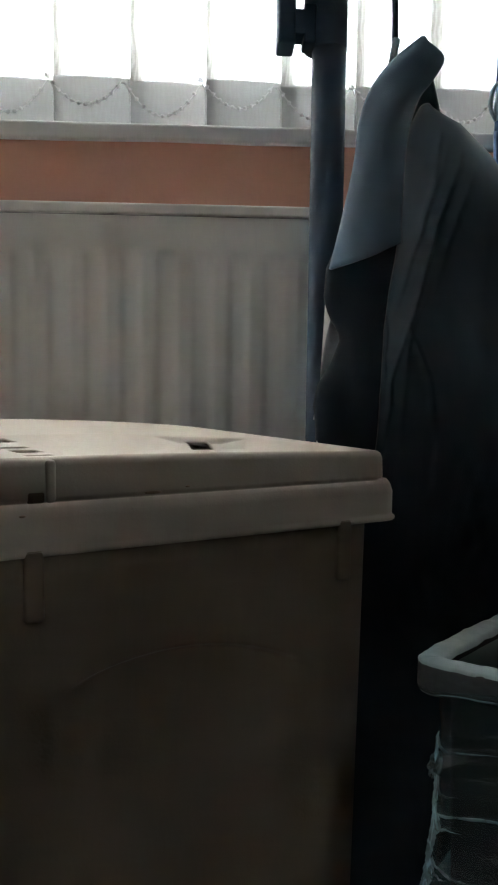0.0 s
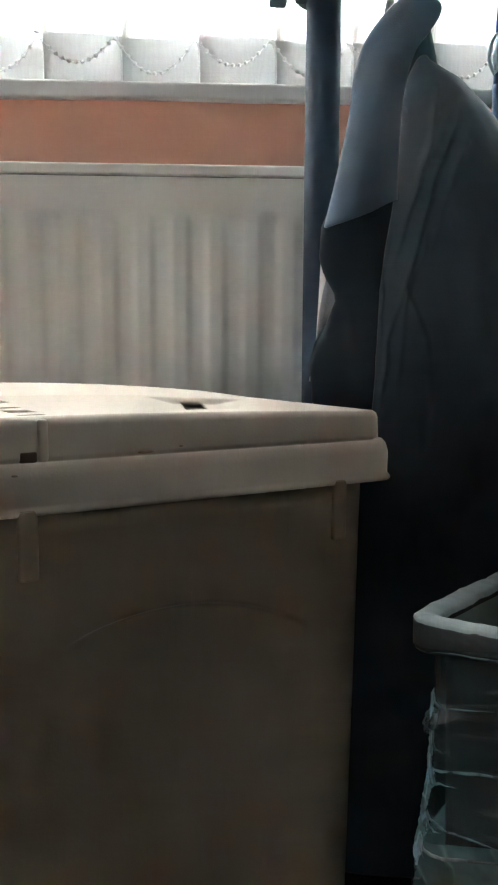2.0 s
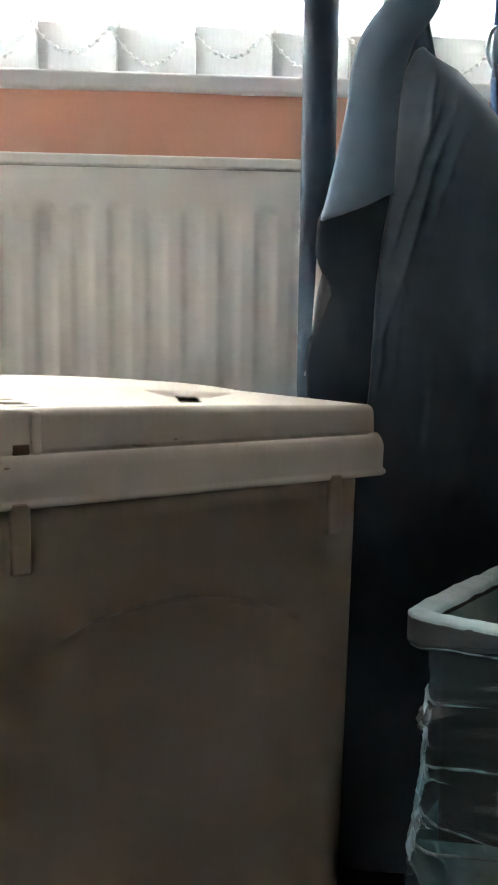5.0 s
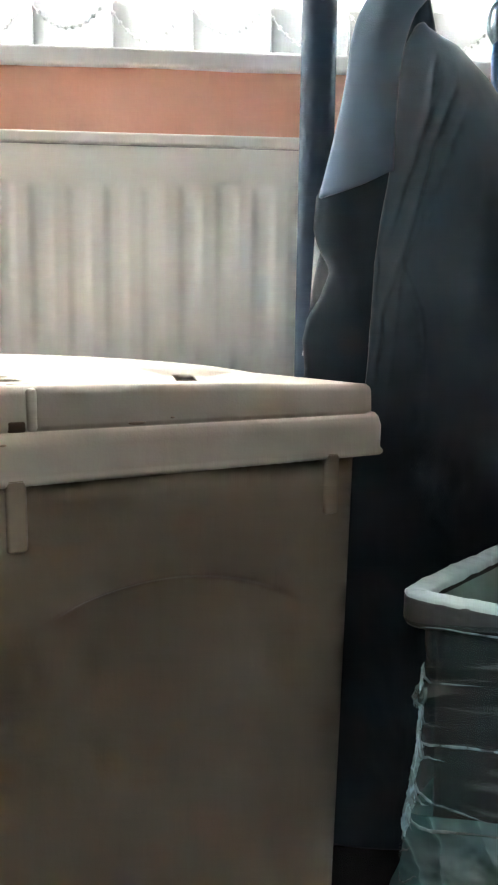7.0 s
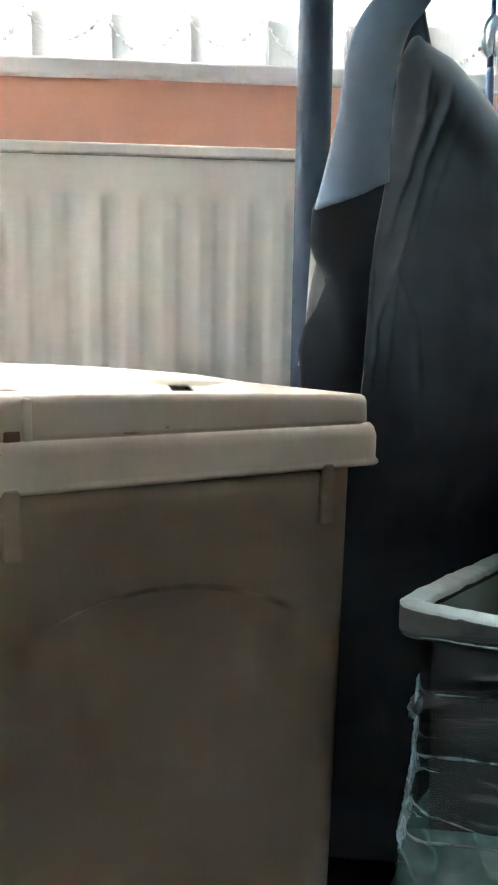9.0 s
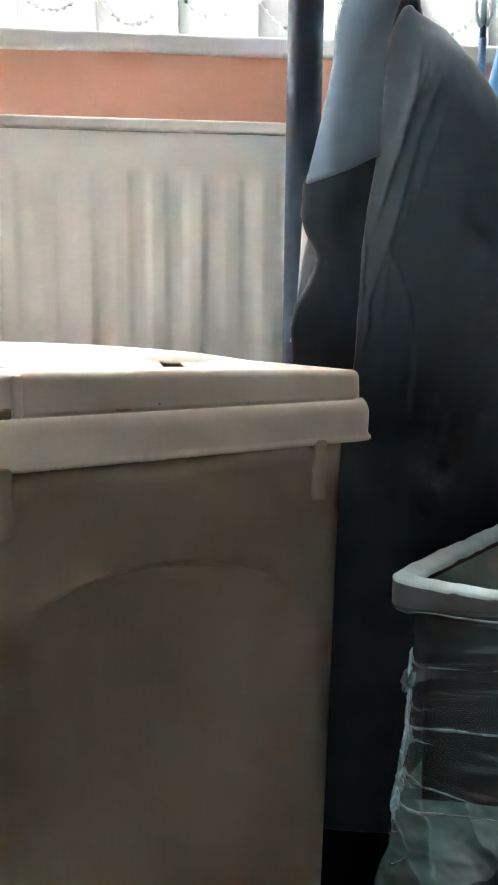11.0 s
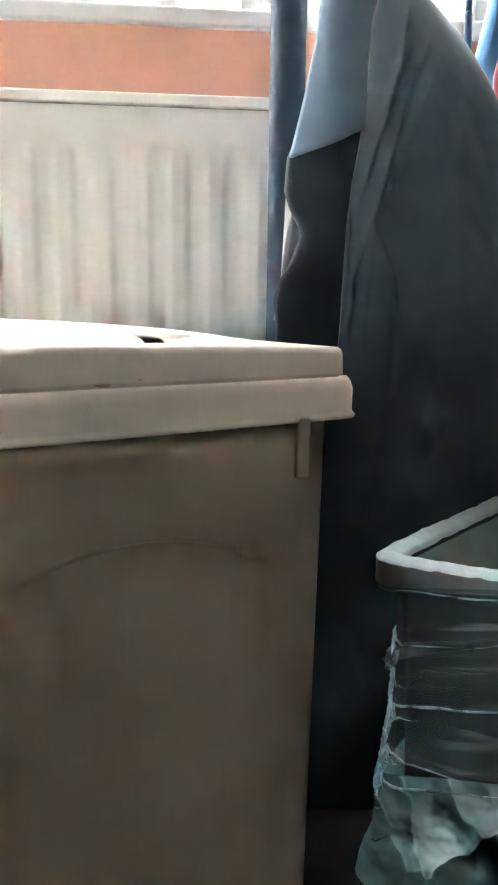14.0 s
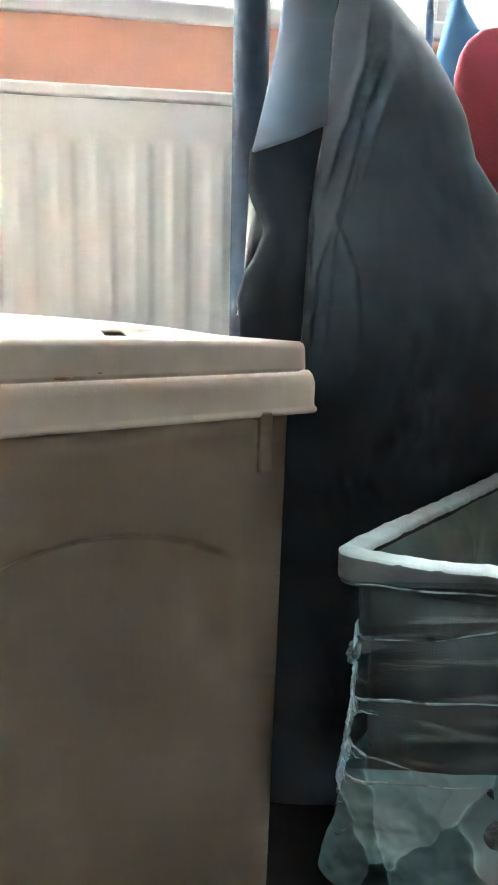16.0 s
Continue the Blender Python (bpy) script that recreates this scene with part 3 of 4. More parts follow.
def jacket():
    j = thing("jacket", "black cloth jacket with wide charcoal lapel on a hanger", "jacket", (0.15, 0.50, 0.70))
    inv = Matrix.Translation(j.location).inverted()

    def add(name, bm, material, label="", parent=None):
        bmesh.ops.transform(bm, matrix=inv, verts=bm.verts)
        return part(name, bm, material, parent or j, label)

    left = ((0.702, 0.675, 0.62, 0.578, 0.557, 0.5455, 0.534, 0.5285, 0.512, 0.499, 0.484, 0.461, 0.38, 0.30, 0.05),
            (0.134, 0.110, 0.092, 0.0735, 0.0721, 0.0757, 0.0828, 0.0837, 0.0775, 0.0694, 0.0666, 0.0705, 0.064, 0.045, 0.03))
    right = ((0.702, 0.690, 0.678, 0.656, 0.629, 0.605, 0.578, 0.554, 0.45, 0.3, 0.05),
             (0.140, 0.146, 0.166, 0.184, 0.200, 0.212, 0.221, 0.240, 0.360, 0.40, 0.40))
    def shoulder(z):
        return 0.026 * max(0.0, (z - 0.60) / 0.09) ** 1.5

    levels = [0.702 - 0.695 * (k / 140) for k in range(141)]
    body = garment_body(levels, lambda z: 0.008 + 0.006 * min(1, (0.702 - z) / 0.12), lambda z: 0.512 + shoulder(z) + 0.138 * (lambda q: q * q * (3 - 2 * q))(min(1, max(0, (0.50 - z) / 0.19))),
                        left, right, [(0.0030, 30, 0.9, 0.18), (0.0012, 47, 1.9, -0.1)])
    # soft upright fold in the front panel
    for v in body.verts:
        if 0.40 < v.co.z < 0.55 and v.co.y < 0.56:
            xc = 0.0898 + 0.18 * (0.5224 - v.co.z)
            v.co.y -= 0.0045 * math.exp(-((v.co.x - xc) / 0.0042) ** 2) * math.sin(math.pi * (v.co.z - 0.40) / 0.15)
    add("body", body, M_FRONT_SHADED, "navy jacket front, darkened for the lapel's shade")

    # sleeve and shoulder in front of the body, with creases that meet at the elbow
    # each: height and x at its upper end, at its middle and at its lower end, height of the fold, half width
    creases = (((0.650, 0.160), (0.600, 0.1405), (0.5270, 0.1235), 0.0040, 0.0030), ((0.648, 0.149), (0.605, 0.1330), (0.5550, 0.1190), 0.0034, 0.0028),
               ((0.5290, 0.1285), (0.505, 0.1390), (0.4300, 0.1530), 0.0036, 0.0024), ((0.5300, 0.1235), (0.500, 0.1155), (0.4450, 0.1165), 0.0034, 0.0026),
               ((0.5700, 0.1385), (0.555, 0.1360), (0.5380, 0.1285), 0.0030, 0.0022), ((0.5900, 0.1185), (0.545, 0.1122), (0.4700, 0.1110), 0.0022, 0.0022),
               ((0.5420, 0.1300), (0.530, 0.1265), (0.5150, 0.1245), 0.0026, 0.0018), ((0.6650, 0.1480), (0.630, 0.1400), (0.5950, 0.1270), 0.0024, 0.0026),
               ((0.6350, 0.1660), (0.590, 0.1480), (0.5450, 0.1360), 0.0022, 0.0036), ((0.5550, 0.1310), (0.540, 0.1265), (0.5300, 0.1215), 0.0022, 0.0016),
               ((0.5180, 0.1265), (0.490, 0.1240), (0.4400, 0.1270), 0.0016, 0.0026), ((0.6400, 0.1800), (0.560, 0.1700), (0.4600, 0.1760), 0.0014, 0.0090))
    rings = []
    for k in range(300):
        s = k / 299
        z = 0.692 - 0.68 * s
        x0 = float(np.interp(-z, (-0.692, -0.68, -0.66, -0.642, -0.614, -0.584, -0.56, -0.535, -0.49, -0.446, -0.38, -0.03), (0.139, 0.1325, 0.1270, 0.1250, 0.1215, 0.1180, 0.1140, 0.1112, 0.1100, 0.1130, 0.116, 0.118)))
        x1 = float(np.interp(-z, [-a for a in right[0]], right[1])) + 0.0015 if z > 0.554 else float(np.interp(-z, (-0.554, -0.50, -0.42, -0.03), (0.2415, 0.295, 0.370, 0.40)))
        fall = min(1, max(0, (0.50 - z) / 0.20))
        back = 0.138 * fall * fall * (3 - 2 * fall) + shoulder(z)
        thick = 0.008 + 0.011 * min(1, s / 0.17) ** 0.7
        ring = []
        for i in range(220):
            a = 2 * math.pi * i / 220
            q = (1 - math.cos(a)) / 2
            x = x0 + (x1 - x0) * q
            if math.sin(a) >= 0:
                d = thick * abs(math.sin(a)) ** 1.15 * (1.0 - 0.25 * q)
                for (z0, xa), (zm, xm), (z1, xb), amp, wd in creases:
                    u = (z0 - z) / (z0 - z1)
                    if -0.15 < u < 1.15:
                        um = (z0 - zm) / (z0 - z1)
                        xc = xa + (xm - xa) * u / um if u < um else xm + (xb - xm) * (u - um) / (1 - um)
                        xc += 0.0012 * noise.noise((z * 60, xa * 70, 0))
                        e = (x - xc) / (0.75 * wd)
                        d += amp * math.exp(-e * e * (1.5 if e > 0 else 0.7)) * max(0, math.sin(math.pi * (u + 0.15) / 1.3)) ** 0.8
                d += 0.0005 * noise.noise((x * 120 + z * 40, z * 55, 2.0)) * abs(math.sin(a)) + 0.0007 * noise.noise((x * 45, z * 40, 5.0)) * abs(math.sin(a)) + 0.0018 * noise.noise((x * 12, z * 9, 8.0)) * abs(math.sin(a))
                y = 0.499 - d + back
            else:
                y = 0.501 + 0.004 * abs(math.sin(a)) + back
            ring.append((x, y, z))
        rings.append(ring)
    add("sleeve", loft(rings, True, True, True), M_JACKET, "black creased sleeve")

    # wide lapel falling open from the collar
    le_x, le_z = (0.1290, 0.1105, 0.0960, 0.0895, 0.0860, 0.0792, 0.0708), (0.7225, 0.7065, 0.6864, 0.6660, 0.6395, 0.6060, 0.5715)
    ri_x, ri_z = (0.1330, 0.1450, 0.1370, 0.1275, 0.1205, 0.1178, 0.1168), (0.7225, 0.7120, 0.6960, 0.6830, 0.6580, 0.6280, 0.5900)
    rows = []
    for k in range(41):
        v = k / 40
        a = Vector((edge_curve(v, le_x), 0, edge_curve(v, le_z)))
        b = Vector((edge_curve(v, ri_x), 0, edge_curve(v, ri_z)))
        row = []
        for i in range(25):
            u = i / 24
            p = a.lerp(b, u)
            p.z -= 0.0025 * math.sin(math.pi * u) * v
            p.y = 0.487 - 0.012 * math.sin(math.pi * u) ** 0.8 * (0.4 + 0.6 * v) + 0.004 * u + 0.006 * (1 - v) - 0.009 * v + 0.0015 * noise.noise((u * 3, v * 5, 1.0))
            row.append(p[:])
        rows.append(row)
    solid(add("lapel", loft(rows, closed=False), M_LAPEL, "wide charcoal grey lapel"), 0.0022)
    # collar roll behind the lapel's top
    rows = []
    for k in range(21):
        v = k / 20
        row = []
        for i in range(17):
            u = i / 16
            x = 0.131 + 0.0145 * u - 0.006 * v * (1 - u) + 0.01 * v * u
            z = 0.7222 - 0.011 * u * u - 0.042 * v * (1 + 0.1 * u)
            row.append((x, 0.522 + 0.010 * math.sin(math.pi * u) - 0.004 * v, z))
        rows.append(row)
    solid(add("collar", loft(rows, closed=False), M_JACKET), 0.003)
    # lining that shows where the front edge curls back
    rows = []
    for k in range(16):
        v = k / 15
        z = 0.548 - 0.075 * v
        x0 = 0.0802 - 0.0125 * v ** 0.9 - 0.0008 * math.sin(v * 6)
        rows.append([(x0 + 0.03 * i / 8, 0.521 + 0.003 * math.sin(i), z) for i in range(9)])
    solid(add("lining", loft(rows, closed=False), M_LINING, "dark grey lining"), 0.0015)
    # added white strip: the sliver of light between post and lining
    rows = []
    for k in range(16):
        v = k / 15
        z = 0.562 - 0.13 * v
        x0 = 0.0757 - 0.0058 * v
        rows.append([(x0 + 0.010 * i / 4, 0.5265 + 0.0004 * i, z) for i in range(5)])
    solid(add("light_sliver", loft(rows, closed=False), M_SLIVER, "white strip painted as a sliver of light"), 0.001)
    return j


jacket()


def hanger(name_label, x, y, z, material, bar=True, group="hangers on the rail"):
    h = thing("coat_hanger", name_label, "hanger", (x, y, z), group)
    ry = 0.545 - y
    top = 1.14 - z + 0.0165
    part("hook", tube([(0, 0, -0.02), (0, 0, 0.02), (0.001, ry * 0.4, 0.12), (0, ry, top - 0.06), (0.014, ry + 0.002, top - 0.02), (0.003, ry, top), (-0.013, ry, top - 0.016)], 0.0023, 10), material, h)
    if bar:
        part("shoulder_bar", tube([(-0.004, 0.026, -0.045), (-0.002, 0.016, -0.03), (0, 0.004, -0.02), (0.014, 0.022, -0.036), (0.030, 0.026, -0.062)], 0.003, 8), material, h)
    if not bar:
        part("stem", tube([(0, 0, -0.02), (0.001, 0, -0.05), (0.002, 0.001, -0.09)], 0.0028, 10), material, h)
        part("clip_loop", tube([(-0.003, -0.0045, -0.014), (-0.0075, -0.0045, -0.004), (-0.006, -0.0045, 0.008), (-0.001, -0.0045, 0.013), (0.0045, -0.0045, 0.008), (0.0045, -0.0045, -0.006), (0.001, -0.0045, -0.013)], 0.0016, 8), M_CLEAR, h)
    bm = tube([(-0.003, -0.004, -0.012), (-0.002, -0.004, 0.0), (0.0005, -0.004, 0.012)], 0.0026, 8)
    part("clip", bm, M_CLEAR, h, "frosted clear plastic clip")
    return h


hanger("black wire hanger with frosted clip holding the jacket", 0.1165, 0.510, 0.716, M_POST)
hanger("blue plastic hanger with frosted clip", 0.205, 0.553, 0.706, M_BLUEH, False)
hanger("black wire hanger holding the red top", 0.30, 0.560, 0.73, M_POST)


def hanging_top(name, label, category, at, left, right, z_top, z_end, y, depth, material, folds):
    g = thing(name, label, category, at)
    inv = Matrix.Translation(at).inverted()
    levels = [z_top - (z_top - z_end) * (k / 70) ** 1.5 for k in range(71)]
    bm = garment_body(levels, lambda z: 0.006 + depth * min(1, (z_top - z) / 0.1), lambda z: y, left, right, folds)
    bmesh.ops.transform(bm, matrix=inv, verts=bm.verts)
    part("cloth", bm, material, g)
    return g


hanging_top("blue_shirt", "blue cotton shirt hanging behind the black jacket", "shirt", (0.25, 0.575, 0.70),
            ((0.724, 0.704, 0.668, 0.55, 0.5), (0.2355, 0.2335, 0.2255, 0.225, 0.23)), ((0.724, 0.704, 0.687, 0.66, 0.5), (0.2375, 0.243, 0.2555, 0.32, 0.33)),
            0.724, 0.5, 0.588, 0.012, M_BLUE, [(0.002, 30, 0.3, 0.4), (0.0012, 60, 1.0, 0.2)])
hanging_top("red_top", "bright red fleece top with a rounded shoulder on the rail", "clothing", (0.30, 0.56, 0.68),
            ((0.680, 0.677, 0.670, 0.66, 0.645, 0.55, 0.50, 0.45, 0.30), (0.262, 0.245, 0.236, 0.2305, 0.2275, 0.235, 0.28, 0.37, 0.39)), ((0.680, 0.676, 0.66, 0.60, 0.30), (0.275, 0.31, 0.40, 0.56, 0.60)),
            0.680, 0.30, 0.556, 0.016, M_RED, [(0.003, 18, 1.1, 0.1), (0.0015, 40, 0.2, -0.2)])

# ---- waste bin with liner ----
RIM_Z = 0.3384


def quad_ring(corners, r, n=14, m=20):
    """A closed outline with four rounded corners."""
    pts = []
    c = [Vector((*p, 0)) for p in corners]
    for k in range(4):
        p, a, b = c[k], c[k - 1], c[(k + 1) % 4]
        da, db = (a - p).normalized(), (b - p).normalized()
        half = da.angle(db) / 2
        t = r / math.tan(half)
        s, e = p + da * t, p + db * t
        for i in range(n + 1):
            u = i / n
            pts.append((1 - u) ** 2 * s + 2 * u * (1 - u) * p + u * u * e)
        nxt, dn = b, (c[(k + 2) % 4] - b).normalized()
        half2 = (p - b).angle(dn) / 2
        e2 = b + (p - b).normalized() * (r / math.tan(half2))
        for i in range(1, m):
            pts.append(e.lerp(e2, i / m))
    return pts


BIN = ((0.107, 0.413), (0.2975, 0.308), (0.513, 0.512), (0.323, 0.620))


def shrunk(ring, d):
    """The outline moved outwards by d metres (inwards where negative)."""
    n = len(ring)
    out = []
    for i, p in enumerate(ring):
        t = ring[(i + 1) % n] - ring[i - 1]
        nrm = Vector((t.y, -t.x, 0)).normalized()
        out.append(p + nrm * d)
    return out


def bin_with_liner():
    base = quad_ring(BIN, 0.022)
    cx, cy = sum(p.x for p in base) / len(base), sum(p.y for p in base) / len(base)
    b = thing("waste_bin", "small black plastic waste bin on the floor", "waste bin", (cx, cy, 0))
    inv = Matrix.Translation((cx, cy, 0)).inverted()

    def add(name, bm, material, parent, label=""):
        bmesh.ops.transform(bm, matrix=inv, verts=bm.verts)
        return part(name, bm, material, parent, label)

    def inside(m):
        """The outline drawn in by m metres, with tighter corners."""
        c, out = [Vector((*p, 0)) for p in BIN], []
        for k in range(4):
            da, db = (c[k - 1] - c[k]).normalized(), (c[(k + 1) % 4] - c[k]).normalized()
            q = c[k] + (da + db) * (m / math.sin(da.angle(db)))
            out.append((q.x, q.y))
        return quad_ring(out, max(0.007, 0.022 - 0.8 * m))

    def ring_at(d, z):
        return [(p.x, p.y, z) for p in (shrunk(base, d) if d > -0.0144 else inside(-d))]

    prof = [(-0.024, 0.0), (-0.022, 0.006), (-0.0195, 0.18), (-0.0165, 0.31), (-0.015, 0.3215), (-0.0028, 0.3225), (-0.0024, RIM_Z - 0.006), (-0.0040, RIM_Z - 0.0040), (-0.0120, RIM_Z - 0.0040), (-0.0145, RIM_Z - 0.007), (-0.019, 0.30), (-0.027, 0.01)]
    add("shell", loft([ring_at(d, z) for d, z in prof], True, True, True), M_BIN, b)

    l = thing("bin_liner", "crumpled translucent teal plastic bag lining the bin", "bin bag", (cx, cy, 0))
    # height at which the film, pulled tight, leaves the rim
    def pull(x, y):
        front = 1.0 if x + y < 0.80 else 0.0
        return 0.3212 + 0.0105 * front * min(1, max(0, (x - 0.122) / 0.065))

    edge = quad_ring(BIN, 0.022, n=30, m=130)

    # stretched film on the rim: side darkened as shaded, top fold paled as lit
    def band(rows, ragged):
        rings = []
        for d, z, low in rows:
            ring = []
            for p, q in zip(shrunk(edge, d), edge):
                w = 0.0014 * noise.noise((q.x * 45, q.y * 45, 2.0)) + 0.0006 * noise.noise((q.x * 130, q.y * 130, 3.0))
                out = ragged * (0.0022 * noise.noise((q.x * 80, q.y * 80, d * 300)) + 0.0018 * noise.noise((q.x * 230, q.y * 230, d * 300)))
                v = p + (p - Vector((cx, cy, 0))).normalized() * out
                ring.append((v.x, v.y, pull(q.x, q.y) + z if low else z + w))
            rings.append(ring)
        return loft(rings)

    add("shaded_rim_side", band(((-0.0012, -0.0018, True), (0.0001, 0.0, True), (0.0004, 0.0022, True), (0.0004, RIM_Z - 0.0030, False), (-0.0002, RIM_Z - 0.0012, False), (-0.0016, RIM_Z - 0.0004, False)), 0.0), M_BAGRIM_SHADED, l, "film stretched over the rim's side, darkened as shaded")
    add("lit_rim_top", band(((0.0003, RIM_Z - 0.0016, False), (0.0000, RIM_Z - 0.0002, False), (-0.0014, RIM_Z + 0.0006, False), (-0.0070, RIM_Z + 0.0010, False), (-0.0130, RIM_Z + 0.0006, False), (-0.0146, RIM_Z - 0.0006, False), (-0.0150, RIM_Z - 0.0035, False)), 0.45), M_BAGTOP_LIT, l, "folded film over the rim's top, paled as lit")
    # outside: drawn taut round the shell under the rim
    nb = len(base)

    def out_at(z):
        return float(np.interp(-z, (-0.3235, -0.3205, -0.3150, -0.300, -0.26, -0.235, -0.196, -0.158, -0.125, -0.105), (0.0010, 0.0002, -0.0125, -0.0140, -0.0150, -0.0138, -0.009, -0.003, 0.005, 0.009)))

    def skin(p, nrm, z, rough):
        s = p.x + 0.6 * p.y
        w = rough * (0.0045 * noise.noise((p.x * 20, p.y * 20, z * 26)) + 0.0026 * noise.noise((p.x * 55, p.y * 55, z * 70)) + max(0, rough - 0.4) * 0.010 * noise.noise((p.x * 34, p.y * 34, z * 30), noise_basis="VORONOI_F1"))
        w += 0.0008 * noise.noise((s * 12, 4.0, z * 130)) * (1.3 - rough)
        for zc, lean, hh in ((0.2885, -0.05, 0.0010), (0.279, -0.06, 0.0012), (0.262, 0.07, 0.0010), (0.238, 0.03, 0.0016), (0.216, 0.11, 0.0013), (0.203, 0.08, 0.0012)):
            q = z - (zc - 0.3 * lean * (s - 0.40) + 0.003 * noise.noise((s * 10, zc * 50, 0)))
            w += 0.35 * hh * math.exp(-(q / (0.0016 if q > 0 else 0.0050)) ** 2) * (0.6 + 0.7 * noise.noise((s * 14, zc * 90, 7.0)))
        w += 0.010 * math.exp(-((z - 0.271) / 0.006) ** 2) * math.exp(-((p.x - 0.126) / 0.012) ** 2)
        return p + nrm * w

    def rise(x, z):
        return 0.27 * (min(max(x, 0.125), 0.27) - 0.125) * min(1, max(0, (0.319 - z) / 0.035))

    def wrap(z_hi, z_lo, steps, rough, hem=False):
        rings = []
        for k in range(steps + 1):
            z = z_hi + (z_lo - z_hi) * k / steps
            ring0 = shrunk(base, out_at(z))
            ring = []
            for i, p in enumerate(ring0):
                t = ring0[(i + 1) % nb] - ring0[i - 1]
                f = skin(p, Vector((t.y, -t.x, 0)).normalized(), z, rough * min(1, max(0, 0.3195 - z) / 0.02))
                s = p.x + 0.6 * p.y
                drop = (0.006 * noise.noise((s * 7, 1.0, 0.0)) + 0.003 * noise.noise((s * 40, 2.0, 0.0)) + 0.10 * max(0, min(p.x, 0.25) - 0.13)) * (k / steps) ** 2 if hem else 0
                if hem:
                    drop += 0.012 * max(0, noise.noise((s * 22, 6.0, 0.0))) * (1 - k / steps) ** 4
                lift = (pull(p.x, p.y) - 0.3212) * min(1, max(0, (z - 0.3190) / 0.0025))
                ring.append((f.x, f.y, z + drop + lift + rise(f.x, z)))
            rings.append(ring)
        return loft(rings)

    add("taut_wrap", wrap(0.3235, 0.196, 110, 0.35), M_BAGWRAP, l)
    add("loose_skirt", wrap(0.1955, 0.121, 70, 0.7, True), M_BAG, l, "loose teal skirt of the bag")

    # gathered folds: thin pinched pleats round the outside
    def strand(i0, i1, zs, r, lift=0.0012):
        pts, n = [], 36
        for k in range(n + 1):
            u = k / n
            z = edge_curve(u, zs) + 0.0022 * noise.noise((u * 5, zs[0] * 60, i0)) + 0.0007 * noise.noise((u * 19, zs[0] * 60, i0))
            ring0 = shrunk(base, out_at(z) + lift)
            q = (i0 + (i1 - i0) * u)
            a, b = ring0[int(math.floor(q)) % nb], ring0[int(math.floor(q) + 1) % nb]
            p = a.lerp(b, q - math.floor(q))
            pts.append((Vector((p.x, p.y, z + rise(p.x, z))), 0.50 * r * (0.04 + 0.96 * math.sin(math.pi * u) ** 1.3) * (0.7 + 0.6 * abs(noise.noise((u * 14, zs[-1] * 70, 0))))))
        rings = []
        for k, (p, rad) in enumerate(pts):
            d = (pts[min(k + 1, n)][0] - pts[max(k - 1, 0)][0]).normalized()
            side = Vector((-d.y, d.x, 0)).normalized() if d.xy.length > 1e-4 else Vector((0, 1, 0))
            up = d.cross(side)
            rings.append([p + rad * (0.6 * math.cos(a) * side + 1.7 * math.sin(a) * up) for a in (2 * math.pi * m / 6 for m in range(6))])
        return loft(rings, True, True, True)

    for i0, i1, zs, r in ((9, 33, (0.3215, 0.3240, 0.3295, 0.3318), 0.0010), (6, 17, (0.2895, 0.284, 0.279, 0.2765), 0.0015),
                          (17, 32, (0.277, 0.280, 0.284, 0.286), 0.0012), (2, 26, (0.256, 0.243, 0.239, 0.237, 0.236), 0.0014),
                          (7, 19, (0.220, 0.212, 0.203, 0.195), 0.0013), (2, 22, (0.2005, 0.196, 0.190, 0.1885, 0.188), 0.0019)):
        add("fold", strand(i0, i1, zs, r), M_BAGFOLD, l)
    for i0, i1, zs, r in ((3, 9, (0.246, 0.226, 0.212, 0.205), 0.0016), (4, 12, (0.222, 0.212, 0.205, 0.203), 0.0013),
                          (7, 9, (0.276, 0.268, 0.262, 0.260), 0.0013), (5, 8, (0.175, 0.172, 0.168, 0.171), 0.0013), (6, 11, (0.168, 0.172, 0.175, 0.178), 0.001), (7, 13, (0.160, 0.156, 0.158, 0.162), 0.0012),
                          (3, 9, (0.186, 0.181, 0.178, 0.180), 0.0012)):
        add("fold", strand(i0, i1, zs, r, 0.0016), M_BAGFOLD, l)
    # pleated film bunched down the corner
    def pleats(i0, i1, z_hi, z_lo, lift, seed):
        rows = []
        for k in range(61):
            v = k / 60
            z = z_hi + (z_lo - z_hi) * v
            ring0 = shrunk(base, out_at(z))
            row = []
            for m in range(25):
                u = m / 24
                wide = 0.35 + 0.65 * math.sin(math.pi * min(1, v * 0.75 + 0.15)) + 0.25 * noise.noise((v * 7, seed, u))
                q = i0 + (i1 - i0) * u * wide
                a, b = ring0[int(q) % nb], ring0[int(q + 1) % nb]
                p = a.lerp(b, q - int(q))
                n = (p - Vector((cx, cy, 0))).normalized()
                h = lift * (0.4 + 0.6 * math.sin(math.pi * u)) + 0.0022 * abs(noise.noise((u * 6 + v * 3, v * 5, seed))) + 0.0012 * abs(noise.noise((u * 15 - v * 6, v * 11, seed)))
                f = p + n * h
                row.append((f.x, f.y, z - 0.010 * u * u + rise(f.x, z)))
            rows.append(row)
        return loft(rows, closed=False)

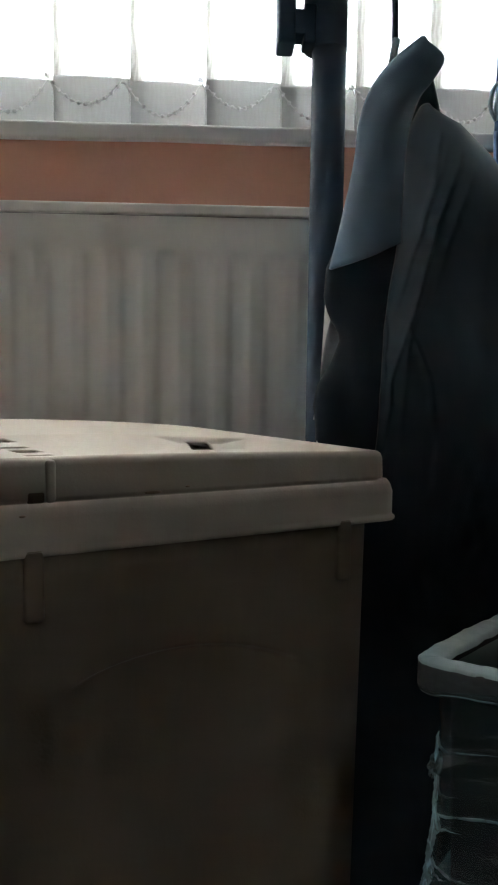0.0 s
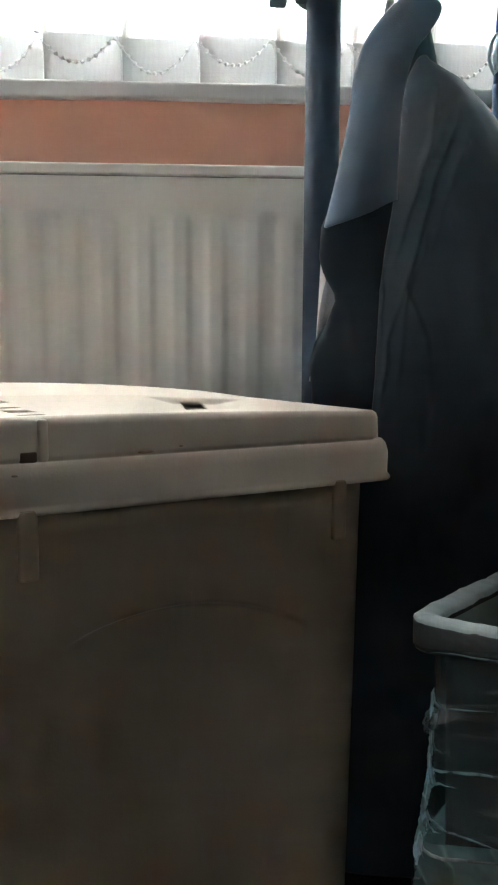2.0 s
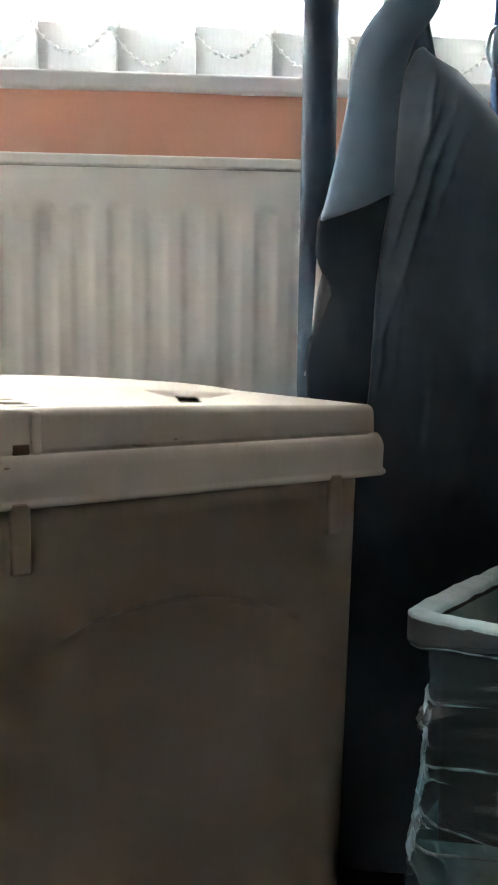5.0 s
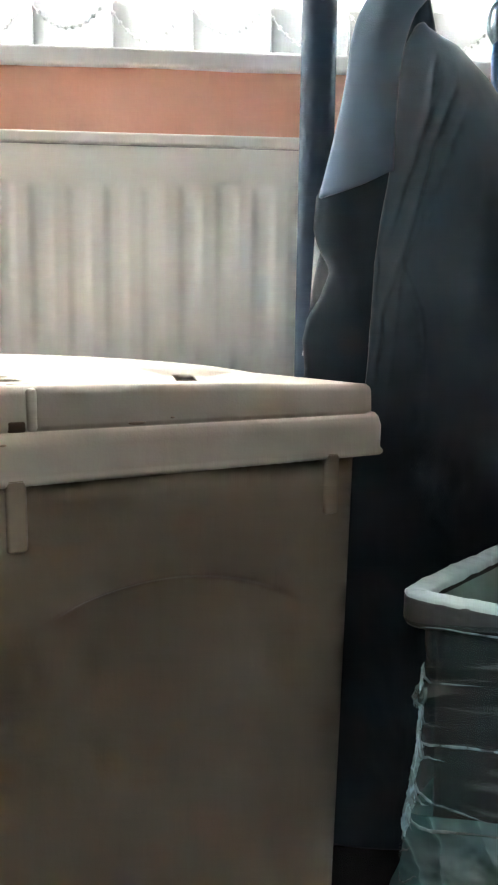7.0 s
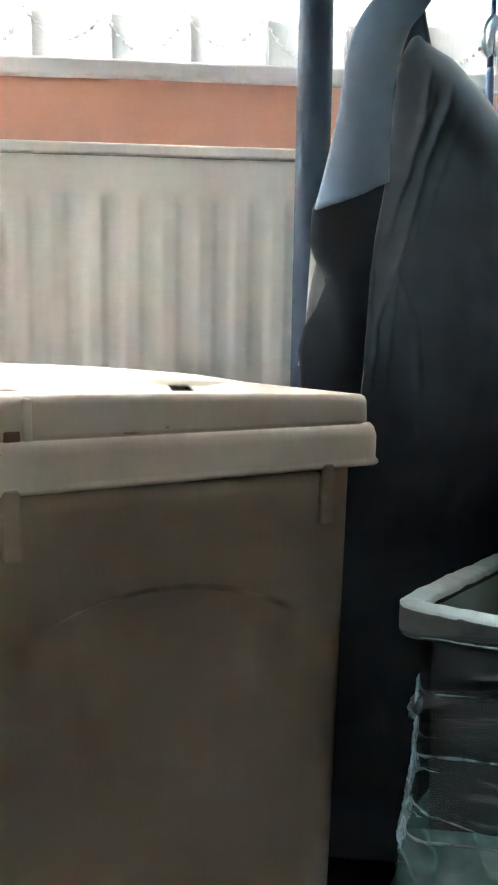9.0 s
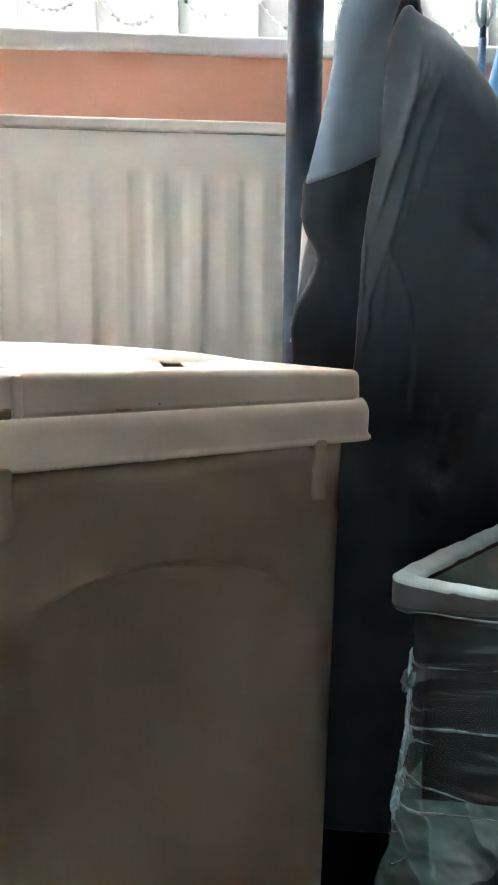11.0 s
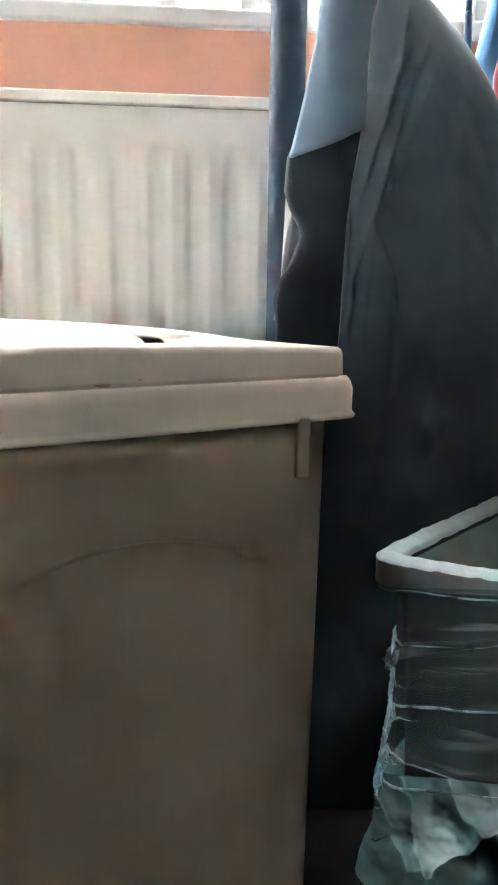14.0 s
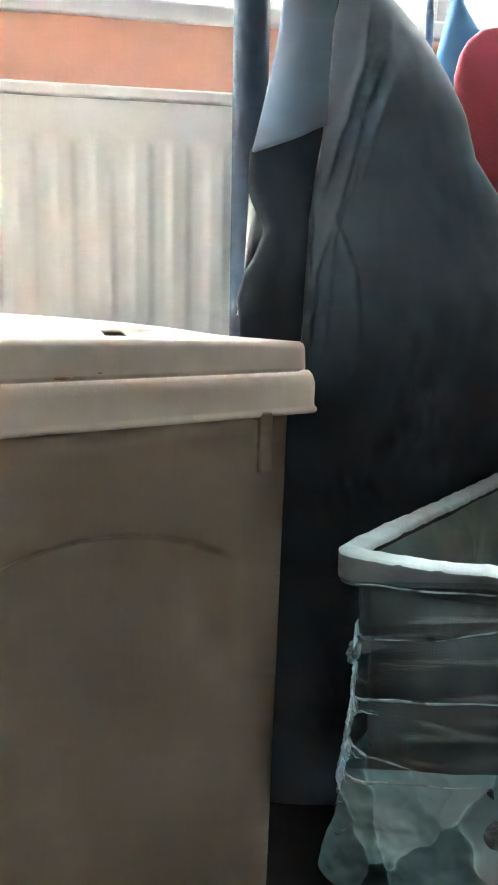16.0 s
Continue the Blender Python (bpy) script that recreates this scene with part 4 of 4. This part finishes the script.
    for i0, i1, z_hi, z_lo, lift, seed in ((3.0, 10.0, 0.292, 0.246, 0.0028, 1.0), (2.0, 11.5, 0.266, 0.220, 0.0034, 2.0), (2.0, 10.5, 0.238, 0.190, 0.0044, 3.0)):
        add("pleat", pleats(i0, i1, z_hi, z_lo, lift, seed), M_BAGPLEAT, l, "bluish pleated film at the corner")
    rnd = random.Random(11)
    for k in range(12):
        z = 0.208 + 0.072 * k / 11 + rnd.uniform(-0.004, 0.004)
        i0 = rnd.uniform(4.0, 8.5)
        fall = rnd.uniform(0.010, 0.020)
        add("fold", strand(i0, i0 + rnd.uniform(2.0, 7.0), (z, z - 0.7 * fall, z - 0.95 * fall, z - fall), rnd.uniform(0.0009, 0.0016), 0.0022), M_BAGFOLD, l)
    q = shrunk(base, out_at(0.272) + 0.003)[4]
    bm = bmesh.new()
    bmesh.ops.create_icosphere(bm, subdivisions=4, radius=1.0)
    for v in bm.verts:
        v.co *= 1 + 0.35 * noise.noise(v.co * 2.3) + 0.2 * abs(noise.noise(v.co * 5.0))
    bmesh.ops.transform(bm, matrix=Matrix.LocRotScale((q.x, q.y, 0.2725), Euler((0, radians(12), 0)), (0.0038, 0.0034, 0.0075)), verts=bm.verts)
    add("pinched_knot", bm, M_BAGFOLD, l)
    # small torn hole where two folds meet
    p = shrunk(base, out_at(0.2765) + 0.0012)[18]
    bm = bmesh.new()
    bmesh.ops.create_icosphere(bm, subdivisions=2, radius=1.0, matrix=Matrix.LocRotScale((p.x, p.y, 0.2772 + rise(p.x, 0.2772)), Euler((0, 0, radians(-29))), (0.0028, 0.0008, 0.0012)))
    add("torn_hole", bm, M_BIN, l, "small dark tear")
    # inside: hangs slack against the shell
    rings = []
    for k in range(40):
        z = RIM_Z - 0.003 - 0.26 * k / 39
        d0 = -0.0175 - 0.014 * k / 39 - 0.002
        rings.append([(p.x, p.y, z) for p in (q + Vector((0.003 * noise.noise((q.x * 25, q.y * 25, z * 18)), 0.003 * noise.noise((q.x * 25, q.y * 25, z * 18 + 9)), 0)) for q in inside(0.003 * min(1, k / 3) - d0))])
    add("inner_lining", loft(rings, True, False, True), M_BAGIN, l)
    return b


bin_with_liner()
